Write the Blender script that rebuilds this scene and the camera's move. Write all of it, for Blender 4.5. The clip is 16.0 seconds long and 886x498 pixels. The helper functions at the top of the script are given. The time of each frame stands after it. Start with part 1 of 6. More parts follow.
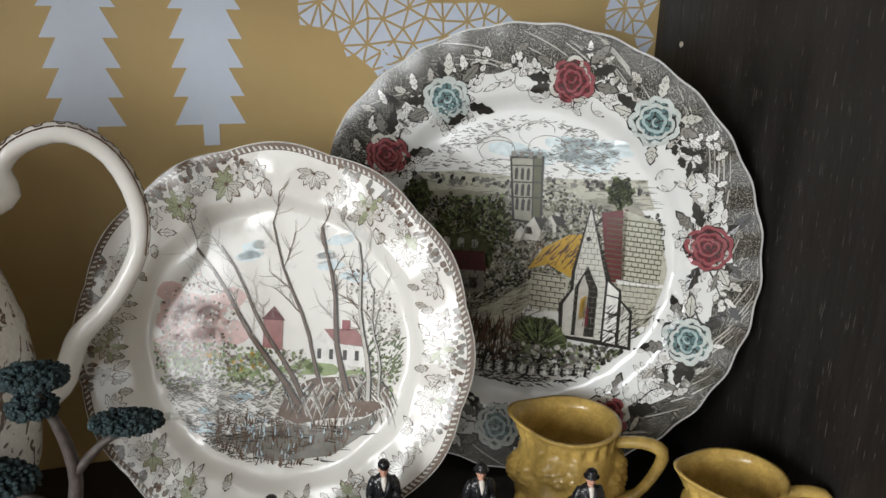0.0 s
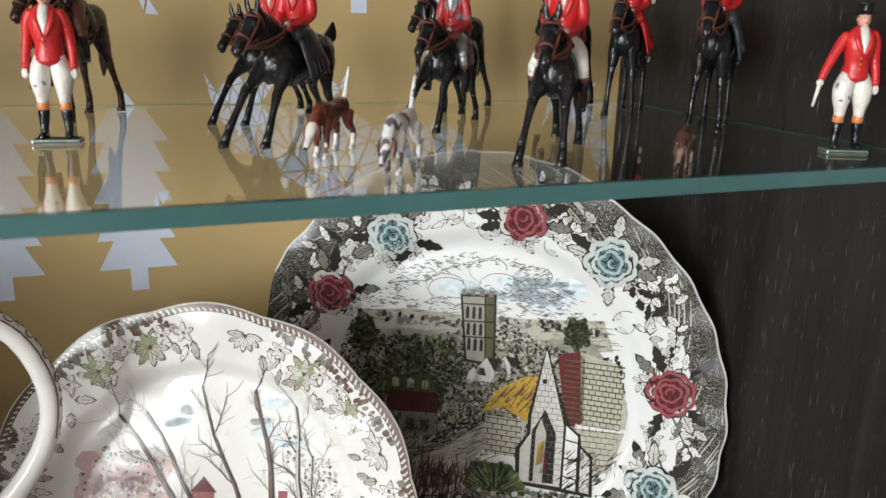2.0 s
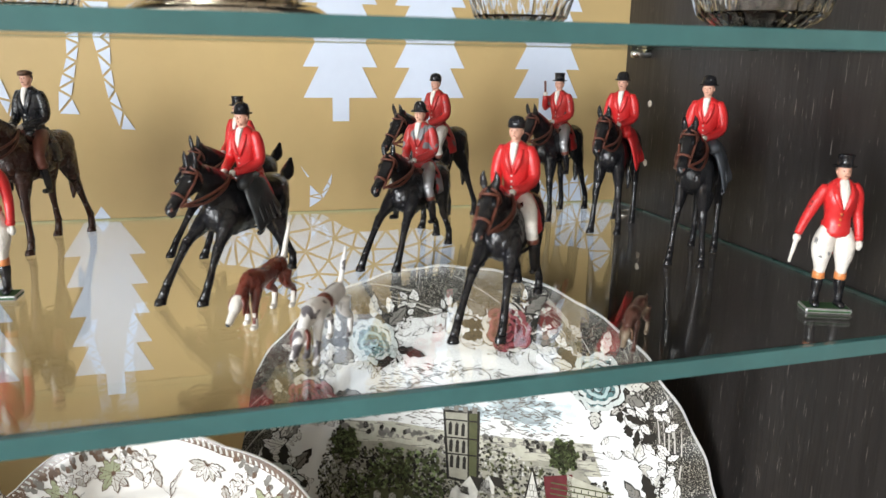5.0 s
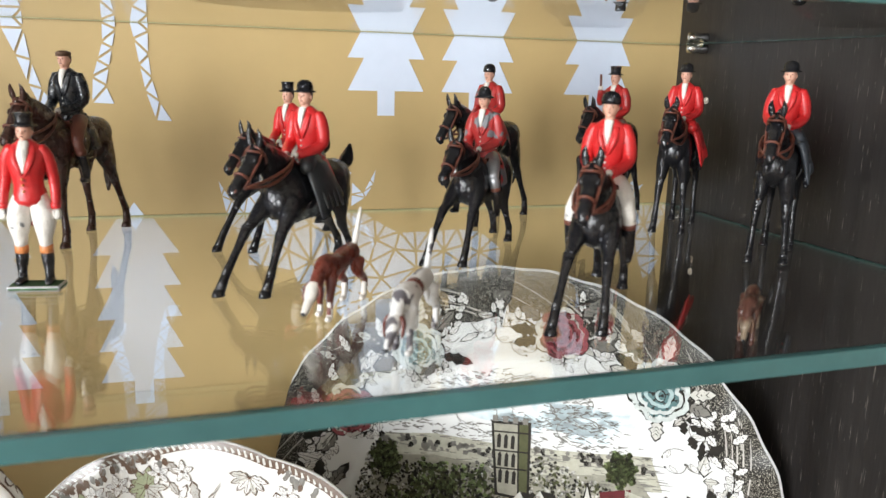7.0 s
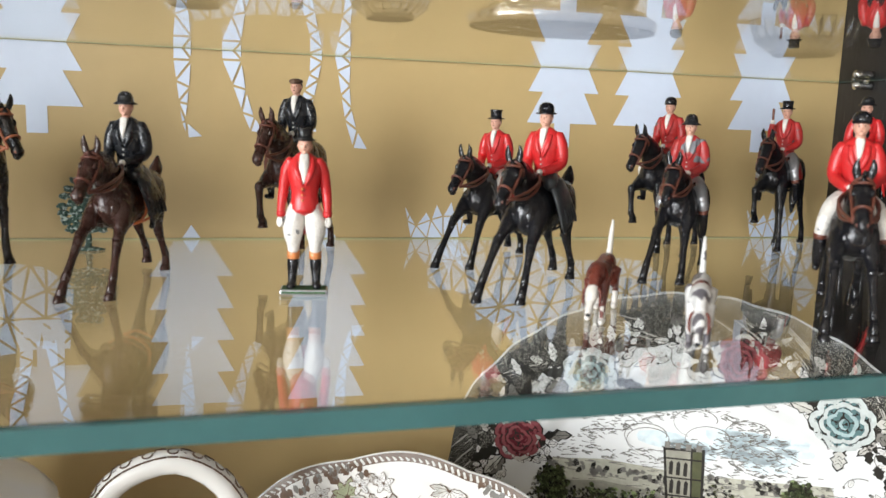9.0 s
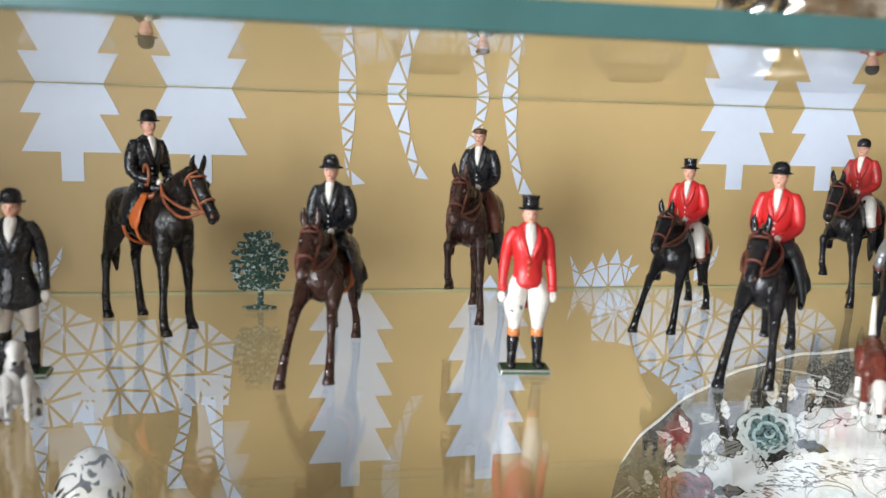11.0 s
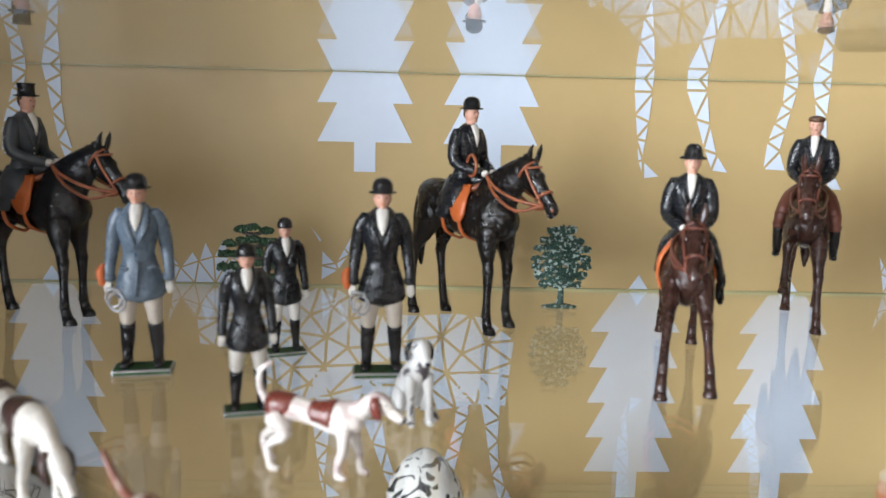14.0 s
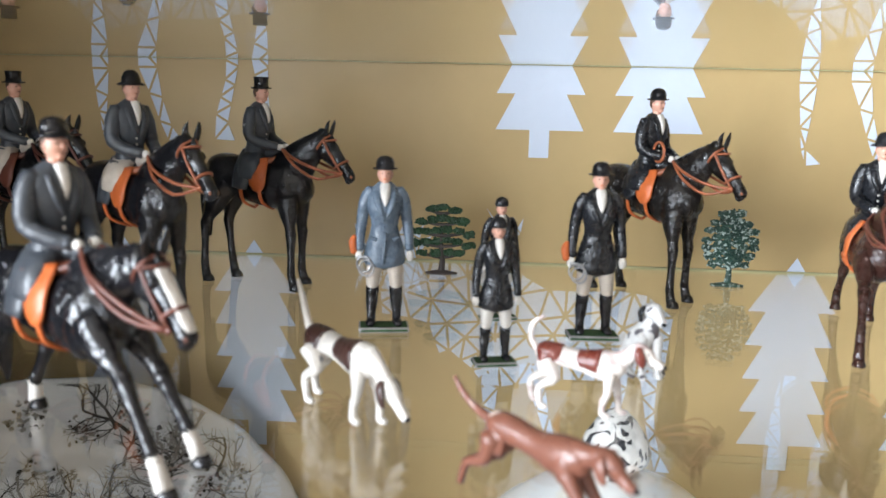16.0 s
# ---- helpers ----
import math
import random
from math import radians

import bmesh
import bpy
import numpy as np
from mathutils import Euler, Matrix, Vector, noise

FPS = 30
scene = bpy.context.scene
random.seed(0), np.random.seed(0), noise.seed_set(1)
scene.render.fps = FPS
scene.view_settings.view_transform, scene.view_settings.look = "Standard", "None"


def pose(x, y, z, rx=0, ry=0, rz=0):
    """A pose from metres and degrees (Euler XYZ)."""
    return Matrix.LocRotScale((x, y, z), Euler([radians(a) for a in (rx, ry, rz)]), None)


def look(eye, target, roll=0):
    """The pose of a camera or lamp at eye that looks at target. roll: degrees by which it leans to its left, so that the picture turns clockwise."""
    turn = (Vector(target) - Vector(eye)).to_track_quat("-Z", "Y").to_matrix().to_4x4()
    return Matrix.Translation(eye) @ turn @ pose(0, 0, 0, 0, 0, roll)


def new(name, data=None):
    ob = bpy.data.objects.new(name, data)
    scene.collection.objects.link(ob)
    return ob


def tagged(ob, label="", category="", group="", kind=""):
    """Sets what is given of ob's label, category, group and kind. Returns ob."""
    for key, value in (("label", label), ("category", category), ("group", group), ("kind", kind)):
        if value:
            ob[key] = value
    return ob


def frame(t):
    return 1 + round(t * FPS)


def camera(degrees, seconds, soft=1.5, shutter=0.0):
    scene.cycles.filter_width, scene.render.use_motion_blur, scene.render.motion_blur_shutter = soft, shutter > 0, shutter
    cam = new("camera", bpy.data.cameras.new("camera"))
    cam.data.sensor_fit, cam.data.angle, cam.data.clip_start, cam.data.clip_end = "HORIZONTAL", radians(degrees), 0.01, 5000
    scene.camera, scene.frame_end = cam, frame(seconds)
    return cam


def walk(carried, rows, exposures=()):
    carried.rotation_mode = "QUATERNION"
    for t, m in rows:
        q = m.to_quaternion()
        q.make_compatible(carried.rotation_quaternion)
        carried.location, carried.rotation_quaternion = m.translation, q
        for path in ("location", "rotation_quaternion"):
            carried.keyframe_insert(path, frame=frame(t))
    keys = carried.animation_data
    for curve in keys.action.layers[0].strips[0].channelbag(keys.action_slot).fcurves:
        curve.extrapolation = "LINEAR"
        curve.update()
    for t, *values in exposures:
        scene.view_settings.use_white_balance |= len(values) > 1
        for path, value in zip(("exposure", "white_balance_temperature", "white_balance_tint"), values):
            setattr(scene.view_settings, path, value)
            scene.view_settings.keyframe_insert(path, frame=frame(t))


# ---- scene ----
cam = camera(57.78, 16.0, soft=1.5)
cam.data.dof.use_dof, cam.data.dof.focus_distance, cam.data.dof.aperture_fstop = True, 0.40, 21.0
# seconds, eye, yaw to the left, pitch up, roll
PATH = [
    (0, -0.32036, -0.49742, 1.29198, -18.811, -18.133, 1.742),
    (0.5, -0.30727, -0.47694, 1.31175, -17.766, -17.949, 1.220),
    (1, -0.30224, -0.46576, 1.31585, -18.881, -17.242, 1.361),
    (1.5, -0.29844, -0.46309, 1.32841, -19.557, -16.440, 1.357),
    (2, -0.29231, -0.45845, 1.34542, -20.705, -15.761, 1.478),
    (2.5, -0.28702, -0.45527, 1.36063, -21.056, -15.612, 1.564),
    (3, -0.27879, -0.45301, 1.37801, -20.327, -15.802, 1.597),
    (3.5, -0.26784, -0.45141, 1.38909, -20.048, -15.848, 1.714),
    (4, -0.24897, -0.45240, 1.39079, -16.654, -14.816, 1.181),
    (6.5, -0.24748, -0.42131, 1.38018, -17.528, -13.355, 1.429),
    (7, -0.27096, -0.41692, 1.37228, -17.458, -12.402, 1.549),
    (7.5, -0.29526, -0.41490, 1.36466, -16.864, -10.942, 1.955),
    (8, -0.31357, -0.41969, 1.35257, -15.890, -9.669, 2.079),
    (10.5, -0.38155, -0.38708, 1.37513, -11.981, -8.546, 1.502),
    (11, -0.39578, -0.37606, 1.37693, -10.893, -8.625, 1.529),
    (11.5, -0.40691, -0.36772, 1.37407, -9.381, -8.760, 1.663),
    (12, -0.41911, -0.36001, 1.37518, -7.867, -8.946, 1.735),
    (12.5, -0.42821, -0.35525, 1.37537, -6.427, -9.110, 1.599),
    (13, -0.44216, -0.35164, 1.37536, -5.058, -9.322, 1.490),
    (13.5, -0.45091, -0.35056, 1.37531, -3.669, -9.409, 1.393),
    (14, -0.46526, -0.34822, 1.37338, -1.779, -9.335, 1.304),
    (14.5, -0.47602, -0.35035, 1.37501, -0.003, -9.525, 1.206),
    (15, -0.48942, -0.35866, 1.37594, 1.606, -9.568, 1.226),
    (15.5, -0.50026, -0.36943, 1.37281, 2.876, -9.951, 1.307),
    (16, -0.50826, -0.37807, 1.37269, 3.660, -10.194, 1.333),
]
EXPOSURES = [(0, -0.88, 6550, 10), (1.0, -0.82, 6500, 10), (2.5, -0.37, 6450, 10), (4.0, -0.12, 6450, 10), (6.5, 0.0, 6450, 10), (8.0, -0.15, 6450, 10), (11.0, -0.08, 6300, 10),
             (13.0, 0.04, 6100, 10), (14.0, 0.12, 6050, 10), (16.0, 0.41, 5980, 10)]
walk(cam, [(t, pose(x, y, z, 0, 0, yaw) @ pose(0, 0, 0, 90 + pitch, 0, 0) @ pose(0, 0, 0, 0, 0, roll)) for t, x, y, z, yaw, pitch, roll in PATH],
     exposures=EXPOSURES)

# ---- world and light ----
world = bpy.data.worlds.new("sky")
scene.world = world
world.use_nodes = True
sky = world.node_tree.nodes.new("ShaderNodeTexSky")
sky.sky_type, sky.sun_disc = "NISHITA", False
sky.sun_elevation, sky.sun_rotation = radians(35), radians(160)
world.node_tree.nodes["Background"].inputs["Strength"].default_value = 0.1
world.node_tree.links.new(sky.outputs[0], world.node_tree.nodes["Background"].inputs["Color"])


def area_lamp(name, eye, target, width, height, watts, colour):
    data = bpy.data.lights.new(name, "AREA")
    data.shape, data.size, data.size_y, data.energy, data.color = "RECTANGLE", width, height, watts, colour
    lamp = new(name, data)
    lamp.matrix_world = look(eye, target)
    return lamp


# daylight in the opening of the room's window, opposite the cabinet
area_lamp("window_daylight", (-1.62, -2.72, 1.62), (-0.9, 0, 1.50), 1.2, 1.25, 20, (0.95, 0.98, 1.0))
area_lamp("side_window_daylight", (-2.37, -1.60, 1.6), (-0.2, -0.2, 1.45), 1.1, 1.25, 112, (0.95, 0.98, 1.0))

# ---- materials ----


def material(name, base, rough=0.5, metal=0.0, vary=0.12, scale=40.0, bump=0.0, bump_scale=200.0, dark=None, coat=0.0,
             chip=None, chip_amount=0.0, chip_scale=160.0, stretch=(1, 1, 1)):
    """A surface with variation at two scales, fine relief and, where asked, worn chips of another colour."""
    m = bpy.data.materials.new(name)
    m.use_nodes = True
    nt = m.node_tree
    nodes, links = nt.nodes, nt.links
    bsdf = nodes["Principled BSDF"]
    bsdf.inputs["Metallic"].default_value = metal
    bsdf.inputs["Coat Weight"].default_value = coat
    bsdf.inputs["Coat Roughness"].default_value = 0.08
    coords = nodes.new("ShaderNodeTexCoord")
    mapping = nodes.new("ShaderNodeMapping")
    mapping.inputs["Scale"].default_value = stretch
    links.new(coords.outputs["Object"], mapping.inputs["Vector"])

    def noise_at(s, detail):
        n = nodes.new("ShaderNodeTexNoise")
        n.inputs["Scale"].default_value = s
        n.inputs["Detail"].default_value = detail
        links.new(mapping.outputs[0], n.inputs["Vector"])
        return n.outputs["Fac"]

    def ramp(source, lo, hi, a, b):
        r = nodes.new("ShaderNodeValToRGB")
        r.color_ramp.elements[0].position, r.color_ramp.elements[1].position = lo, hi
        r.color_ramp.elements[0].color, r.color_ramp.elements[1].color = (*a, 1), (*b, 1)
        links.new(source, r.inputs[0])
        return r.outputs[0]

    low = dark or tuple(c * (1 - vary) for c in base)
    high = tuple(min(1, c * (1 + vary)) for c in base)
    colour = ramp(noise_at(scale, 3), 0.3, 0.7, low, high)
    fine = ramp(noise_at(scale * 9, 2), 0.3, 0.7, (1 - vary * 0.7,) * 3, (1, 1, 1))
    mix = nodes.new("ShaderNodeMix")
    mix.data_type, mix.blend_type = "RGBA", "MULTIPLY"
    mix.inputs[0].default_value = 1
    links.new(colour, mix.inputs[6])
    links.new(fine, mix.inputs[7])
    colour = mix.outputs[2]
    if chip:
        over = nodes.new("ShaderNodeMix")
        over.data_type = "RGBA"
        links.new(ramp(noise_at(chip_scale, 4), 0.72 - chip_amount, 0.74 - chip_amount, (0, 0, 0), (1, 1, 1)), over.inputs[0])
        links.new(colour, over.inputs[6])
        over.inputs[7].default_value = (*chip, 1)
        colour = over.outputs[2]
    links.new(colour, bsdf.inputs["Base Color"])
    links.new(ramp(noise_at(scale * 2.3, 2), 0.3, 0.7, (max(0.02, rough - 0.07),) * 3, (min(1, rough + 0.09),) * 3), bsdf.inputs["Roughness"])
    if bump:
        b = nodes.new("ShaderNodeBump")
        b.inputs["Strength"].default_value = bump
        b.inputs["Distance"].default_value = 0.001
        links.new(noise_at(bump_scale, 3), b.inputs["Height"])
        links.new(b.outputs[0], bsdf.inputs["Normal"])
    return m


def wood(name):
    """Very dark veneer with fine upright pores, some of them pale."""
    m = material(name, (0.0165, 0.0142, 0.0132), rough=0.38, vary=0.3, scale=60, bump=0.25, bump_scale=300, stretch=(1, 1, 0.045),
                 chip=(0.17, 0.15, 0.13), chip_amount=0.055, chip_scale=1500)
    return m


def glass(name, tint, ior=1.5):
    m = bpy.data.materials.new(name)
    m.use_nodes = True
    b = m.node_tree.nodes["Principled BSDF"]
    b.inputs["Base Color"].default_value = (*tint, 1)
    b.inputs["Transmission Weight"].default_value = 1
    b.inputs["Roughness"].default_value = 0.0
    b.inputs["IOR"].default_value = ior
    return m


def two_tone(name, a, b, lo, hi, scale, rough=0.35, detail=2.0, warp=0.6):
    """Painted patches: b over a, where broad soft-edged noise runs high."""
    m = material(name, a, rough=rough, vary=0.08, scale=300, bump=0.15, bump_scale=500)
    nodes, links = m.node_tree.nodes, m.node_tree.links
    bsdf = nodes["Principled BSDF"]
    under = bsdf.inputs["Base Color"].links[0].from_socket
    coords = nodes.new("ShaderNodeTexCoord")
    n = nodes.new("ShaderNodeTexNoise")
    n.inputs["Scale"].default_value, n.inputs["Detail"].default_value, n.inputs["Distortion"].default_value = scale, detail, warp
    links.new(coords.outputs["Object"], n.inputs["Vector"])
    r = nodes.new("ShaderNodeValToRGB")
    r.color_ramp.elements[0].position, r.color_ramp.elements[1].position = lo, hi
    links.new(n.outputs["Fac"], r.inputs[0])
    over = nodes.new("ShaderNodeMix")
    over.data_type = "RGBA"
    links.new(r.outputs[0], over.inputs[0])
    links.new(under, over.inputs[6])
    over.inputs[7].default_value = (*b, 1)
    links.new(over.outputs[2], bsdf.inputs["Base Color"])
    return m


M = dict(
    paper=material("mustard_wallpaper", (0.550, 0.398, 0.180), rough=0.42, vary=0.035, scale=14, bump=0.03, bump_scale=900),
    motif=material("pale_grey_print", (0.70, 0.775, 0.90), rough=0.40, vary=0.03, scale=20, bump=0.03, bump_scale=900),
    veneer=wood("dark_wood_veneer"),
    plaster=material("cream_plaster", (0.62, 0.57, 0.50), rough=0.9, vary=0.06, scale=3, bump=0.1, bump_scale=60),
    boards=material("oak_floor", (0.27, 0.17, 0.09), rough=0.5, vary=0.25, scale=4, stretch=(1, 6, 1)),
    glass=glass("clear_shelf_glass", (0.985, 1.0, 0.99)),
    glass_edge=material("green_glass_edge", (0.048, 0.132, 0.134), rough=0.18, vary=0.12, scale=20),
    # Same glass: shade at the side, wallpaper's tint behind are put into the colour.
    side_edge=material("cut_glass_edge_shade_toned", (0.016, 0.042, 0.036), rough=0.3, vary=0.2, scale=30),
    rear_edge=material("cut_glass_edge_wall_toned", (0.44, 0.42, 0.22), rough=0.35, vary=0.15, scale=30),
    chrome=material("chrome", (0.75, 0.75, 0.75), rough=0.14, metal=1.0, vary=0.03),
    silver=material("silver_plate", (0.72, 0.68, 0.60), rough=0.2, metal=1.0, vary=0.2, scale=60, bump=0.5, bump_scale=120),
    crystal=glass("cut_crystal", (0.98, 0.99, 1.0), 1.52),
    red=material("gloss_red_paint", (0.54, 0.020, 0.021), rough=0.36, vary=0.10, scale=140, bump=0.25, bump_scale=500, chip=(0.10, 0.02, 0.02), chip_amount=0.0, chip_scale=350),
    dull_red=material("worn_dark_red_paint", (0.40, 0.022, 0.020), rough=0.38, vary=0.2, scale=140, bump=0.3, bump_scale=500, chip=(0.13, 0.12, 0.12), chip_amount=0.10, chip_scale=200),
    chipped_red=material("chipped_red_paint", (0.42, 0.03, 0.028), rough=0.4, vary=0.2, scale=140, bump=0.4, bump_scale=500, chip=(0.17, 0.17, 0.18), chip_amount=0.17, chip_scale=160),
    black=material("gloss_black_paint", (0.010, 0.010, 0.012), rough=0.18, vary=0.3, scale=140, bump=0.8, bump_scale=320, chip=(0.16, 0.16, 0.18), chip_amount=0.02, chip_scale=300),
    coat_black=material("black_coat_paint", (0.013, 0.014, 0.017), rough=0.26, vary=0.3, scale=140, bump=0.6, bump_scale=360, chip=(0.13, 0.13, 0.15), chip_amount=-0.01, chip_scale=260),
    coat_slate=material("dark_slate_coat_paint", (0.060, 0.067, 0.078), rough=0.36, vary=0.2, scale=140, bump=0.3, bump_scale=420, chip=(0.42, 0.42, 0.42), chip_amount=0.0, chip_scale=240),
    coat_blue=material("blue_grey_coat_paint", (0.125, 0.165, 0.215), rough=0.26, vary=0.12, scale=140, bump=0.6, bump_scale=420, chip=(0.4, 0.42, 0.45), chip_amount=-0.02, chip_scale=260),
    skirt=material("charcoal_skirt_paint", (0.028, 0.031, 0.033), rough=0.38, vary=0.2, scale=140, bump=0.25, bump_scale=420),
    bay=material("brown_horse_paint", (0.042, 0.0175, 0.013), rough=0.22, vary=0.3, scale=120, bump=0.8, bump_scale=380, chip=(0.16, 0.11, 0.10), chip_amount=0.01, chip_scale=260),
    dark_bay=material("dark_bay_horse_paint", (0.0105, 0.0085, 0.0075), rough=0.22, vary=0.3, scale=120, bump=0.8, bump_scale=420),
    white=material("white_breeches_paint", (0.72, 0.68, 0.62), rough=0.36, vary=0.14, scale=140, bump=0.7, bump_scale=360, chip=(0.2, 0.2, 0.2), chip_amount=0.06, chip_scale=260),
    cream=material("cream_breeches_paint", (0.58, 0.51, 0.43), rough=0.42, vary=0.12, scale=140, bump=0.3, bump_scale=420, chip=(0.25, 0.22, 0.2), chip_amount=0.0, chip_scale=260),
    skin=material("flesh_paint", (0.66, 0.36, 0.26), rough=0.4, vary=0.12, scale=200, bump=0.3, bump_scale=500, chip=(0.5, 0.2, 0.15), chip_amount=0.05, chip_scale=300),
    tan=material("tan_boot_top_paint", (0.62, 0.22, 0.07), rough=0.36, vary=0.12, scale=160),
    leather=material("brown_bridle_paint", (0.13, 0.040, 0.024), rough=0.4, vary=0.2, scale=160),
    rein=material("orange_brown_rein_paint", (0.33, 0.10, 0.04), rough=0.4, vary=0.25, scale=200),
    saddle=material("orange_saddle_paint", (0.55, 0.13, 0.03), rough=0.35, vary=0.15, scale=160, bump=0.2, bump_scale=420),
    hair=material("brown_hair_paint", (0.10, 0.05, 0.025), rough=0.5, vary=0.2, scale=160),
    base_green=material("green_base_paint", (0.032, 0.095, 0.030), rough=0.8, vary=0.25, scale=160, bump=0.4, bump_scale=420),
    bush_silver=material("frosted_green_lead_foliage", (0.035, 0.085, 0.062), rough=0.35, vary=0.3, scale=300, bump=0.8, bump_scale=700, chip=(0.42, 0.5, 0.46), chip_amount=0.16, chip_scale=650),
    bush_green=material("dark_green_lead_foliage", (0.024, 0.075, 0.030), rough=0.36, vary=0.3, scale=300, bump=0.8, bump_scale=700),
    pine=material("dark_teal_flocked_foliage", (0.009, 0.026, 0.030), rough=0.7, vary=0.4, scale=300, bump=1.0, bump_scale=900, chip=(0.06, 0.11, 0.12), chip_amount=0.12, chip_scale=900),
    bark=material("grey_brown_bark_paint", (0.07, 0.055, 0.05), rough=0.6, vary=0.3, scale=200, bump=0.6, bump_scale=400),
    grey_metal=material("bare_lead", (0.42, 0.42, 0.43), rough=0.4, metal=0.7, vary=0.2, scale=160),
    patch_dark=material("dark_brown_hound_patch_paint", (0.055, 0.026, 0.020), rough=0.3, vary=0.2, scale=140, bump=0.5, bump_scale=420),
    russet=material("russet_hound_paint", (0.150, 0.034, 0.022), rough=0.3, vary=0.22, scale=120, bump=0.5, bump_scale=420, chip=(0.45, 0.30, 0.26), chip_amount=0.0, chip_scale=220),
    white_rubbed=two_tone("white_hound_paint_rubbed_pink_and_grey", (0.72, 0.66, 0.61), (0.46, 0.36, 0.34), 0.54, 0.64, 150),
    hound_pied=two_tone("white_hound_paint_with_grey_flecks", (0.66, 0.65, 0.63), (0.11, 0.10, 0.11), 0.57, 0.60, 170),
    hound_brown=two_tone("chestnut_hound_paint", (0.170, 0.066, 0.042), (0.50, 0.40, 0.34), 0.58, 0.62, 70),
    hound_faded=two_tone("faded_brown_hound_paint", (0.070, 0.028, 0.020), (0.17, 0.13, 0.09), 0.50, 0.58, 90),
    mustard_glaze=material("mustard_glaze", (0.52, 0.35, 0.10), rough=0.16, vary=0.3, scale=60, bump=1.0, bump_scale=110),
    china=material("white_glazed_china", (0.73, 0.715, 0.675), rough=0.12, vary=0.015, scale=20),
    china_cool=material("white_glazed_earthenware", (0.71, 0.715, 0.70), rough=0.12, vary=0.015, scale=20),
    china_grey=material("pale_grey_glazed_china", (0.52, 0.53, 0.535), rough=0.14, vary=0.03, scale=20, coat=0.3),
)

# ---- building helpers ----


def part(name, bm, mats, parent=None, label="", smooth=False):
    """Links a bmesh as one mesh object, under a thing or a part where one is given."""
    mesh = bpy.data.meshes.new(name)
    bmesh.ops.recalc_face_normals(bm, faces=bm.faces) if len(bm.faces) < 60000 else None
    bm.to_mesh(mesh)
    bm.free()
    for m in mats if isinstance(mats, (list, tuple)) else [mats]:
        mesh.materials.append(m)
    if smooth:
        mesh.shade_smooth()
    ob = new(name, mesh)
    if parent:
        ob.parent = parent
    if label:
        ob["label"] = label
    return ob


def block(bm, lo, hi, mat=0, bevel=0.0):
    made = bmesh.ops.create_cube(bm, size=1)["verts"]
    for v in made:
        v.co = Vector([lo[i] + (v.co[i] + 0.5) * (hi[i] - lo[i]) for i in range(3)])
    faces = {f for v in made for f in v.link_faces}
    for f in faces:
        f.material_index = mat
    if bevel:
        edges = {e for f in faces for e in f.edges}
        bmesh.ops.bevel(bm, geom=list(edges), offset=bevel, segments=2, affect="EDGES", profile=0.5)
    return made


def slab(name, lo, hi, mat, parent=None, label="", bevel=0.0):
    bm = bmesh.new()
    block(bm, lo, hi, 0, bevel)
    return part(name, bm, mat, parent, label)


def setting(ob, label, category):
    return tagged(ob, label, category, kind="structure")


def empty(name, at=(0, 0, 0)):
    ob = new(name)
    ob.empty_display_size = 0.02
    ob.matrix_world = Matrix.Translation(at)
    return ob


# ---- the room behind the camera ----
RX0, RX1, RY0, RZ1 = -2.4, 1.6, -2.75, 2.45
setting(slab("floor", (RX0, RY0, -0.05), (RX1, 0.1, 0.0), M["boards"]), "brown oak boards of the room's floor", "floor")
setting(slab("ceiling", (RX0, RY0, RZ1), (RX1, 0.1, RZ1 + 0.05), M["plaster"]), "plain cream plaster ceiling of the room", "ceiling")
setting(slab("wall_north", (RX0, 0.03, 0), (RX1, 0.1, RZ1), M["plaster"]), "plain cream plaster wall behind the cabinet", "wall")
setting(slab("wall_east", (RX1, RY0, 0), (RX1 + 0.1, 0.1, RZ1), M["plaster"]), "plain cream plaster side wall of the room", "wall")


def wall_with_window(name, axis, at, out, a0, a1, w0, w1, z0, z1):
    """A wall across one axis with a window opening through it."""
    bm = bmesh.new()
    for lo, hi, zl, zh in ((a0, w0, 0, RZ1), (w1, a1, 0, RZ1), (w0, w1, 0, z0), (w0, w1, z1, RZ1)):
        if axis == "y":
            block(bm, (lo, min(at, out), zl), (hi, max(at, out), zh))
        else:
            block(bm, (min(at, out), lo, zl), (max(at, out), hi, zh))
    return setting(part(name, bm, M["plaster"]), "cream plaster wall with a wide window opening", "wall")


wall_with_window("wall_south", "y", RY0, RY0 - 0.1, RX0, RX1, -2.25, -0.85, 0.95, 2.3)
wall_with_window("wall_west", "x", RX0, RX0 - 0.1, RY0, 0.1, -2.20, -1.00, 0.95, 2.3)

# ---- the cabinet ----
CL, CF, FLOOR, TOP = -0.80, -0.272, 0.992, 1.68
SHELF, UNDER = 1.2992, 1.3915
back = setting(slab("cabinet_back", (CL, 0.0, 0.90), (0.0, 0.012, TOP), M["paper"]), "back panel papered in mustard with pale trees and stags", "wallpaper")
setting(slab("cabinet_side_right", (0.0, CF, 0.0), (0.022, 0.030, TOP), M["veneer"], bevel=0.0015), "very dark wood veneer side panel with peg holes", "cabinet side")
# Unseen side; its extra 70 mm in front is added to shade the back's left.
setting(slab("cabinet_side_left", (CL - 0.022, CF - 0.07, 0.0), (CL, 0.030, TOP), M["veneer"], bevel=0.0015), "very dark wood veneer side panel, deepened out of view to shade", "cabinet side")
setting(slab("cabinet_floor", (CL, CF, FLOOR - 0.022), (0.0, 0.0, FLOOR), M["veneer"], bevel=0.001), "very dark wood board under the plates and jugs", "shelf board")
